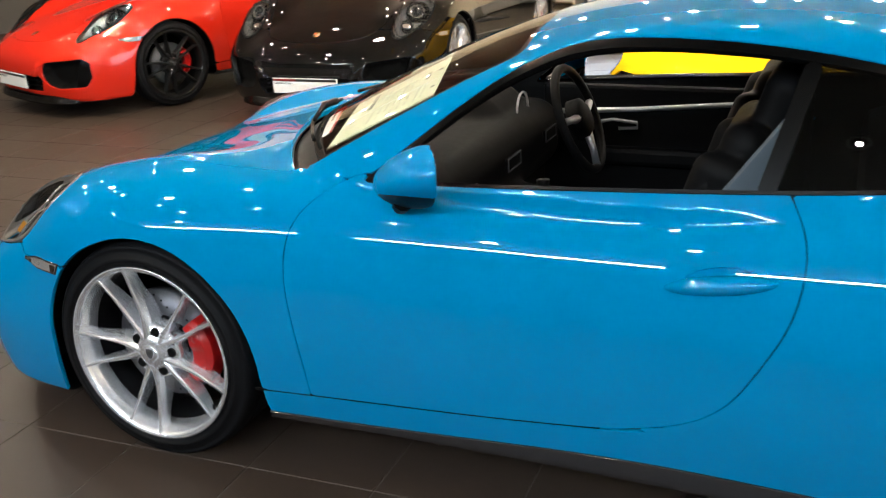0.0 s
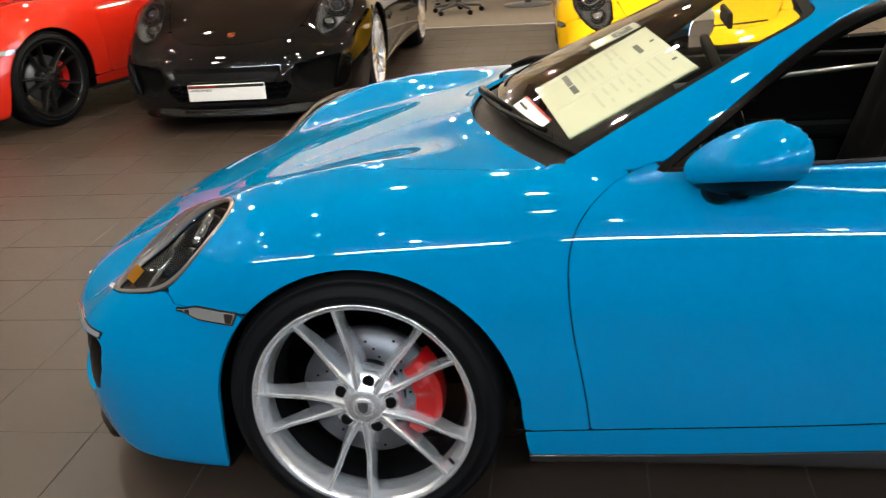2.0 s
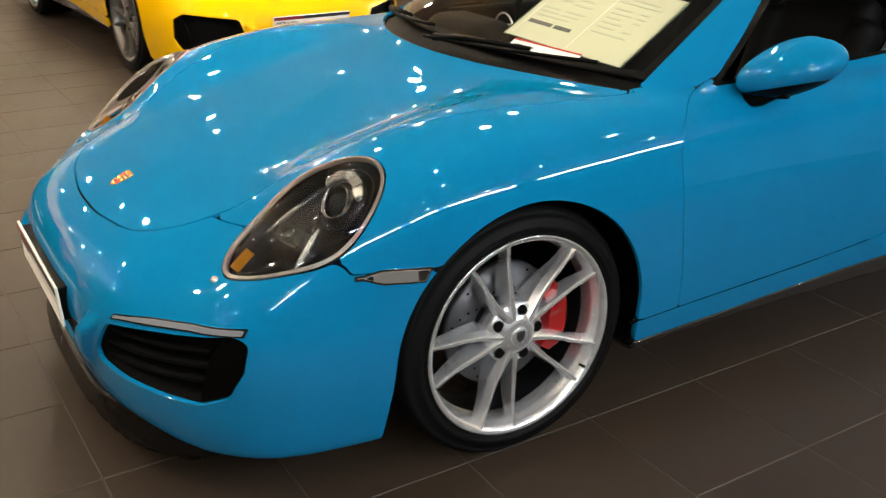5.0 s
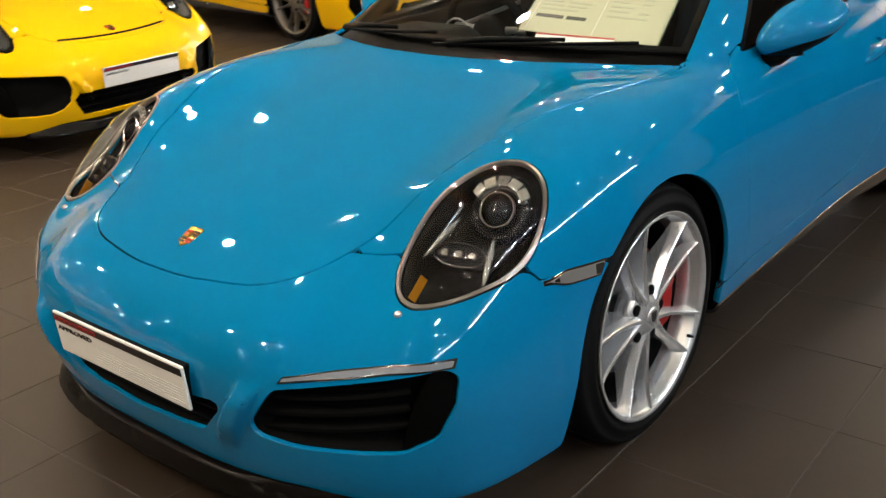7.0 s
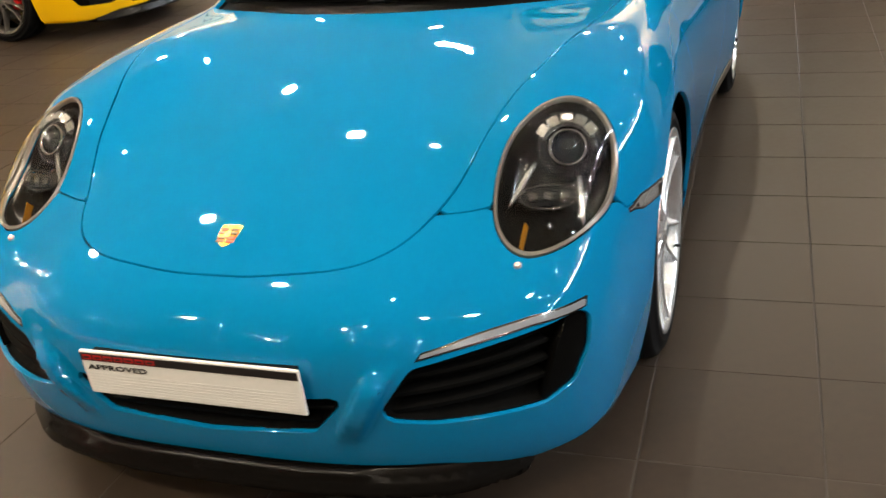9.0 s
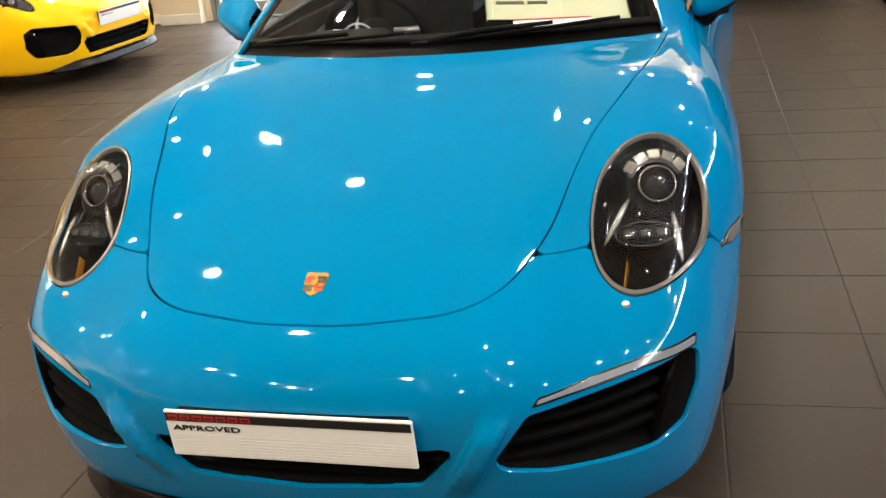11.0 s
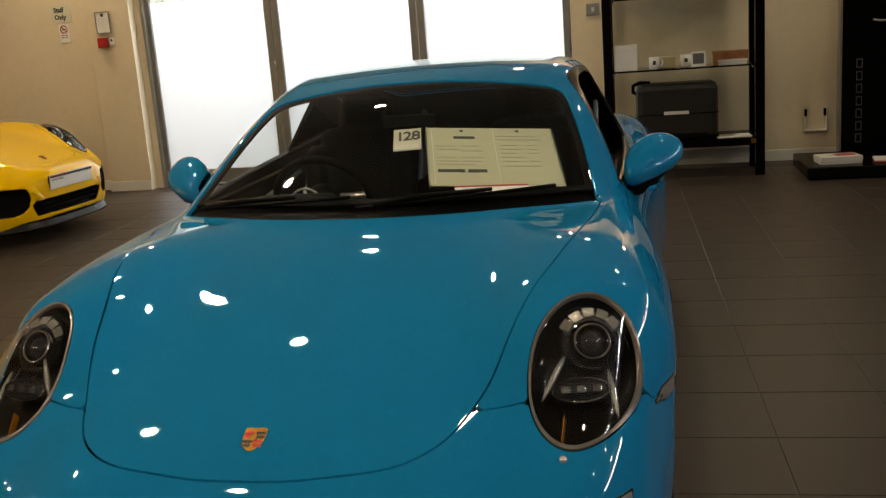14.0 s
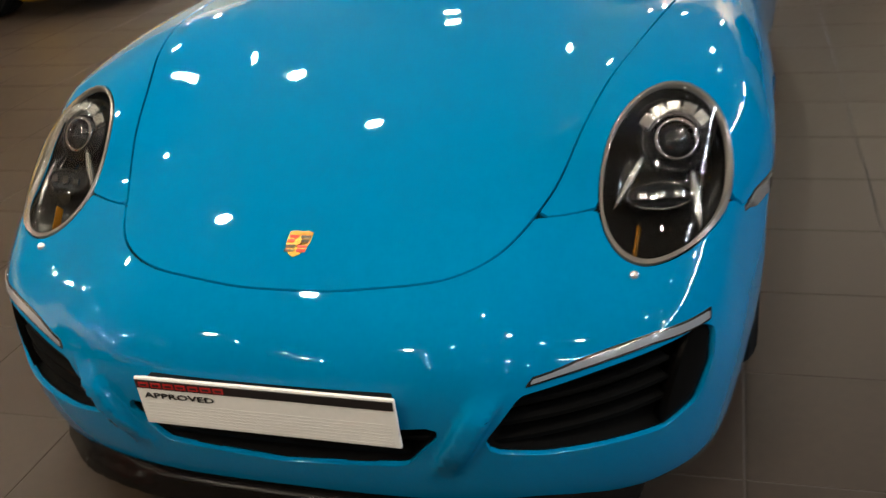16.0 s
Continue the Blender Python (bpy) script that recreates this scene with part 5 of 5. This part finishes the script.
part("tin", boxed((-.04, -.07, 0), (.04, .07, .085), .004), GOLD_PALE, b)
part("lid", boxed((-.042, -.072, .06), (.042, .072, .088), .004), GOLD_PALE, b)
b = on_shelf("picture_card", "small white card with a grey picture", "card", -1.11, .857, .05)
part("card", boxed((-.004, -.055, 0), (.004, .055, .115), .001, Matrix.Rotation(radians(8), 4, "Y")), PLATE_WHITE, b)
part("picture", boxed((-.007, -.042, .02), (-.003, .042, .10), 0, Matrix.Rotation(radians(8), 4, "Y")), STEEL, b)
b = on_shelf("wooden_box", "orange-brown wooden box on a shelf", "box", -1.36, .857, .2)
part("box_body", boxed((-.06, -.13, 0), (.06, .13, .075), .004), WOOD, b)
part("box_lid", boxed((-.064, -.134, .075), (.064, .134, .10), .004), WOOD, b)
b = on_shelf("booklet_stack", "small stack of pale booklets on a shelf", "booklets", -1.36, .857, .06)
for i in range(4):
    part("booklet", boxed((-.05, -.11, .010 * i), (.05, .10, .010 * i + .008), .001, Matrix.Rotation(radians(5 * i - 7), 4, "Z")), PLATE_WHITE if i % 2 else PLATE_GREY, b)
b = on_shelf("gift_box", "tall white box on the upper glass shelf", "box", -.56, 1.407, .05)
part("carton", boxed((-.05, -.085, 0), (.05, .085, .22), .003), PLATE_WHITE, b)
for y, w, mat, lab in ((-.78, .12, BAG, "dark leather case on the upper glass shelf"), (-1.02, .13, WOOD, "brown box on the upper glass shelf"), (-1.34, .16, PLATE_WHITE, "white box on the upper glass shelf")):
    b = on_shelf("display_box", lab, "box", y, 1.407, .1)
    part("carton", boxed((-.06, -w, 0), (.06, w - .03, .14), .006), mat, b)
    part("lid", boxed((-.062, -w - .002, .10), (.062, w - .028, .145), .006), mat, b)
b = on_shelf("open_brochure", "open pale brochure on the black base shelf", "brochure", -1.37, .296, .08)
part("page", boxed((-.09, -.13, .0), (.09, .0, .012), .003, Matrix.Rotation(radians(3), 4, "Z")), PLATE_WHITE, b)
part("page", boxed((-.09, .0, .0), (.09, .13, .010), .003, Matrix.Rotation(radians(3), 4, "Z")), PLATE_GREY, b)

# leaflet holder on the wall
h = thing("leaflet_holder", "clear acrylic leaflet holder with black clips", "leaflet holder", m=EASTERN @ Matrix.Translation((FACE, -2.07, .32)))
part("tray", boxed((-.06, -.085, -.08), (0, .085, -.07), .002), PLATE_WHITE, h)
part("front", boxed((-.062, -.085, -.08), (-.058, .085, -.06), .001), ACRYLIC, h)
for s in (-1, 1):
    part("side", boxed((-.06, s * .085 - .004, -.08), (0, s * .085 + .004, .04), .001), PLATE_WHITE, h)
    part("clip", boxed((-.03, s * .075 - .010, .04), (0, s * .075 + .010, .10), .004), SEAL, h)

# black stand with vertical brand bars, on a low plinth
st = thing("display_stand", "tall black display panel with pale vertical bars", "display stand", m=EASTERN @ Matrix.Translation((5.86, -2.72, 0)))
part("panel", boxed((-.05, -.62, .09), (.05, .50, 2.3), .006), SEAL, st)
part("edge_strip", boxed((-.055, .495, .09), (.055, .512, 2.3), .002), ALUMINIUM, st)
for i in range(7):
    z = .16 + .098 * i
    part("brand_bar", boxed((-.0535, .342, z), (-.0495, .388, z + .072), .0), STEEL, st)
    part("brand_gap", boxed((-.0545, .350, z + .009), (-.0525, .380, z + .063), .0), SEAL, st)
part("emblem_arc", tube([(-.052, .20 + .30 * math.cos(a), 1.55 + .45 * math.sin(a)) for a in [radians(180 + 8 * i) for i in range(14)]], .010, 8), SILVER_TRIM, st)
pl = thing("plinth", "low black plinth in front of the panel", "plinth", m=EASTERN @ Matrix.Translation((5.55, -2.72, 0)))
part("deck", boxed((-.52, -.75, 0), (.26, .86, .095), .008), SEAL, pl)
part("rim", boxed((-.53, -.76, .02), (-.515, .87, .09), .004), DARK, pl)
for i, (x, y, r, n) in enumerate(((5.25, -2.10, 8, 5), (5.22, -2.50, -4, 2), (5.25, -2.86, 3, 3))):
    mg = thing("magazine_pile", "pile of glossy brochures on the plinth", "brochures", "brochure piles", EASTERN @ Matrix.Translation((x, y, .096)) @ Matrix.Rotation(radians(r), 4, "Z"))
    for k in range(n):
        part("brochure", boxed((-.105, -.15, .011 * k), (.105, .15, .011 * k + .009), .002, Matrix.Rotation(radians((k * 37) % 9 - 4), 4, "Z")), (PLATE_WHITE, PLATE_GREY, PLATE_WHITE)[k % 3] if i == 0 else (BAND_RED, PLATE_GREY, WOOD)[k % 3], mg)
    part("cover_print", boxed((-.05, -.12, .011 * n - .001), (.06, .02, .011 * n + .0006)), WOOD if i else BAND_RED, mg)

# far end: raised carpet edge, meeting table, chairs and white desks
setting("carpet", boxed((WEST, 7.85, -.003), (EAST, NORTH, .006)), CARPET_FAR, "dark brown office carpet at the far end", "carpet")
setting("trim", boxed((WEST, 7.80, -.003), (EAST, 7.85, .010), .003), ALUMINIUM, "bright metal edge strip of the carpet", "edge strip")


def far_table(x, y):
    t = thing("round_table", "round meeting table on a steel disc foot", "table", m=Matrix.Translation((x, y, .006)))
    for nm, prof, mat in (("foot", [(0, 0), (.30, 0), (.30, .012), (.05, .03), (0, .03)], STEEL), ("column", [(0, .03), (.04, .03), (.04, .71), (0, .71)], STEEL), ("tabletop", [(0, .71), (.45, .71), (.455, .725), (.45, .74), (0, .74)], PLATE_WHITE)):
        b = lathe(prof, 40)
        bmesh.ops.transform(b, matrix=Matrix.Rotation(radians(90), 4, "X"), verts=b.verts)
        part(nm, b, mat, t)


far_table(-.35, 9.5)


def office_chair(x, y, turn):
    t = thing("office_chair", "black swivel office chair on a star base with castors", "chair", "office chairs", Matrix.Translation((x, y, .006)) @ Matrix.Rotation(radians(turn), 4, "Z"))
    for i in range(5):
        a = 2 * math.pi * i / 5
        leg = part("leg", tube([(0, 0, .11), (.29 * math.cos(a), .29 * math.sin(a), .075)], [.024, .014], 8), STEEL, t)
        c = lathe([(0, -.02), (.028, -.02), (.028, .02), (0, .02)], 16)
        part("castor", c, RUBBER_AND_SHADE, leg).location = (.29 * math.cos(a), .29 * math.sin(a), .030)
    part("gas_lift", tube([(0, 0, .10), (0, 0, .44)], .025, 12), STEEL_DARK, t)
    part("seat", boxed((-.24, -.24, .43), (.24, .24, .52), .035), LEATHER, t)
    part("backrest", boxed((.20, -.22, .58), (.27, .22, 1.02), .03), LEATHER, t)
    part("back_bar", tube([(.1, 0, .44), (.25, 0, .47), (.255, 0, .62)], .015, 8), STEEL_DARK, t)


office_chair(-1.15, 9.0, 20)
office_chair(-1.55, 9.9, 140)
office_chair(.55, 9.3, 250)
for x in (-2.6, -.9, .8):
    d = thing("desk", "white reception desk with a plain front panel", "desk", "white desks", Matrix.Translation((x, 10.35, .006)))
    part("front_panel", boxed((-.75, -.02, .10), (.75, .02, .72), .004), WHITE_PAINT, d)
    part("desktop", boxed((-.8, -.1, .72), (.8, .55, .75), .005), WHITE_PAINT, d)
    for s in (-1, 1):
        part("side_panel", boxed((s * .76 - .02, 0, 0), (s * .76 + .02, .5, .72), .004), WHITE_PAINT, d)

# lamp fittings
dl = None
for x, y in SPOTS + WASH + SMALL:
    m = Matrix.Translation((x, y, CEILING))
    if dl is None:
        dl = thing("downlight", "round recessed ceiling spotlight with white trim", "ceiling light", "ceiling spotlights", m)
        b = lathe([(.060, .0), (.064, .010), (.085, .010), (.090, .004), (.090, 0)], 32)
        bmesh.ops.transform(b, matrix=Matrix.Rotation(radians(-90), 4, "X"), verts=b.verts)
        part("trim_ring", b, WHITE_PAINT, dl)
    else:
        copy_thing(dl, m)
for x, y, l, power in STRIPS:
    t = thing("strip_light", "long white ceiling strip light", "ceiling light", "strip lights", pose(x, y, CEILING, 0, 0, 9))
    part("housing", boxed((-l / 2, -.05, -.075), (l / 2, .05, 0), .006), WHITE_PAINT, t)
    for s in (-1, 1):
        part("end_cap", boxed((s * l / 2 - .02, -.052, -.08), (s * l / 2 + .02, .052, 0), .004), PLATE_GREY, t)

# cards behind the windscreen of the blue coupe
def screen_card(name, label, category, a, b, c, back, mat):
    """A flat card leaning behind the windscreen: its top left, top right and bottom right corner."""
    a, b, c = Vector(a), Vector(b), Vector(c)
    u, v = (b - a), (b - c)
    w, h = u.length, v.length
    u.normalize()
    n = u.cross(v.normalized()).normalized()
    v = n.cross(u)
    m = Matrix((u, -n, v)).transposed().to_4x4()
    m.translation = c - u * w - n * back
    t = thing(name, label, category, m=m)
    part("card", boxed((0, -.0015, 0), (w, .0015, h), .0005), mat, t)
    return t, w, h


t, w, h = screen_card("price_card", "cream specification sheet in a clear stand behind the windscreen", "price card", (.675, -.111, 1.122), (.782, -.518, 1.085), (.484, -.582, .938), .022, PAPER)
for u in (.02, w / 2 + .012):
    part("fold_line" if u > .1 else "page_edge", boxed((u - .0015, -.0022, .012), (u, -.0014, h - .02)), PLATE_GREY, t)
for k, (u0, u1, v, hh, mat) in enumerate(((.09, .16, .80, .014, SIGN_TEXT), (.03, .09, .66, .008, TEXT_GREY), (.11, .17, .66, .008, TEXT_GREY), (.03, .10, .60, .008, TEXT_GREY), (.11, .18, .58, .008, TEXT_GREY), (.03, .09, .46, .008, TEXT_GREY),
                                  (.03, .10, .40, .008, TEXT_GREY), (.11, .18, .46, .008, TEXT_GREY), (.11, .17, .40, .008, TEXT_GREY), (.03, .15, .34, .008, TEXT_GREY), (.03, .115, .22, .016, STEEL_DARK), (.125, .185, .22, .016, SIGN_TEXT),
                                  (.23, .36, .84, .006, TEXT_GREY), (.23, .38, .78, .006, TEXT_GREY), (.24, .30, .68, .007, TEXT_GREY), (.33, .36, .68, .007, TEXT_GREY), (.24, .31, .61, .007, TEXT_GREY), (.33, .36, .61, .007, TEXT_GREY),
                                  (.24, .29, .54, .007, TEXT_GREY), (.33, .36, .54, .007, TEXT_GREY), (.24, .31, .47, .007, TEXT_GREY), (.24, .30, .40, .007, TEXT_GREY), (.33, .36, .40, .007, TEXT_GREY), (.24, .36, .32, .007, TEXT_GREY))):
    part("text_bar", boxed((u0, -.0024, v * h), (u1, -.0014, v * h + hh)), mat, t)
for u in (w * .28, w * .72):
    part("emblem", boxed((u - .006, -.0024, h * .925), (u + .006, -.0014, h * .925 + .012)), SIGN_TEXT, t)
for u in (0, w):
    part("stand_edge", boxed((u - .003, -.004, -.004), (u + .003, .004, h + .003), .001), CLEAR_GLASS, t)
t, w, h = screen_card("show_strip", "white strip with a red top edge at the windscreen foot", "plate", (.362, -.263, .960), (.438, -.480, .945), (.397, -.483, .924), .012, PLATE_WHITE)
part("red_edge", boxed((0, -.0024, h), (w, .0015, h + .006)), BAND_RED, t)
lettering("writing", "APPROVED", .0085, SIGN_TEXT, t, Matrix.Translation((.012, -.0022, h * .5)) @ Matrix.Diagonal((1.2, 1, 1, 1)), .0003)
t, w, h = screen_card("number_card", "small white card with a large stock number", "card", (.652, -.007, 1.113), (.668, -.0965, 1.115), (.545, -.118, 1.061), .012, PAPER_GREY)
for i, digit in enumerate("128"):
    lettering("writing", digit, .058, SIGN_TEXT, t, Matrix.Translation((.003 + .0275 * i + (.003 if i == 0 else 0), -.0022, h * .45)) @ Matrix.Diagonal((.78, 1, 1, 1)), .0011)
for k in range(2):
    part("text_bar", boxed((.008, -.0024, .010 + .012 * k), (w - .008, -.0014, .016 + .012 * k)), PLATE_GREY, t)

# floor tiles: the nearest one by one, the rest joined
PITCH = .4115
TURN = Matrix.Rotation(radians(1.4), 4, "Z")


def tile_mesh(w):
    bm = bmesh.new()
    h, b = w / 2, .0016
    lo = [bm.verts.new((x, y, -.006)) for x, y in ((-h, -h), (h, -h), (h, h), (-h, h))]
    mid = [bm.verts.new((x, y, -b)) for x, y in ((-h, -h), (h, -h), (h, h), (-h, h))]
    hi = [bm.verts.new((x, y, 0)) for x, y in ((-h + b, -h + b), (h - b, -h + b), (h - b, h - b), (-h + b, h - b))]
    for a, c in ((lo, mid), (mid, hi)):
        for i in range(4):
            bm.faces.new((a[i], a[(i + 1) % 4], c[(i + 1) % 4], c[i]))
    bm.faces.new(hi)
    me = bpy.data.meshes.new("tile")
    bm.to_mesh(me)
    bm.free()
    me.materials.append(TILE)
    return me


floor = bpy.data.objects["floor"]
tile = tile_mesh(PITCH - .004)
rest_v, rest_f, singles = [], [], 0
for i in range(-24, 18):
    for j in range(-18, 22):
        c = TURN @ Vector((.255 + PITCH * (i + .5), -1.245 + PITCH * (j + .5), 0))
        if not (WEST + .2 < c.x < EAST - .2 and SOUTH + .2 < c.y < 7.62):
            continue
        near = -2.3 < c.x < 5.0 and -2.2 < c.y < 3.1 and singles < 300 and not (-.2 < c.x < 2.9 and abs(c.y) < .55)
        if near:
            o = new("tile", tile)
            o.matrix_basis = Matrix.Translation(c) @ TURN
            o.parent = floor
            singles += 1
        else:
            k = len(rest_v)
            for v in tile.vertices:
                rest_v.append(c + TURN @ v.co)
            rest_f += [tuple(k + n for n in p.vertices) for p in tile.polygons]
me = bpy.data.meshes.new("tiles")
me.from_pydata(rest_v, [], rest_f)
me.materials.append(TILE)
o = new("tiles", me)
o.parent = floor
tagged(o, kind="stuff")
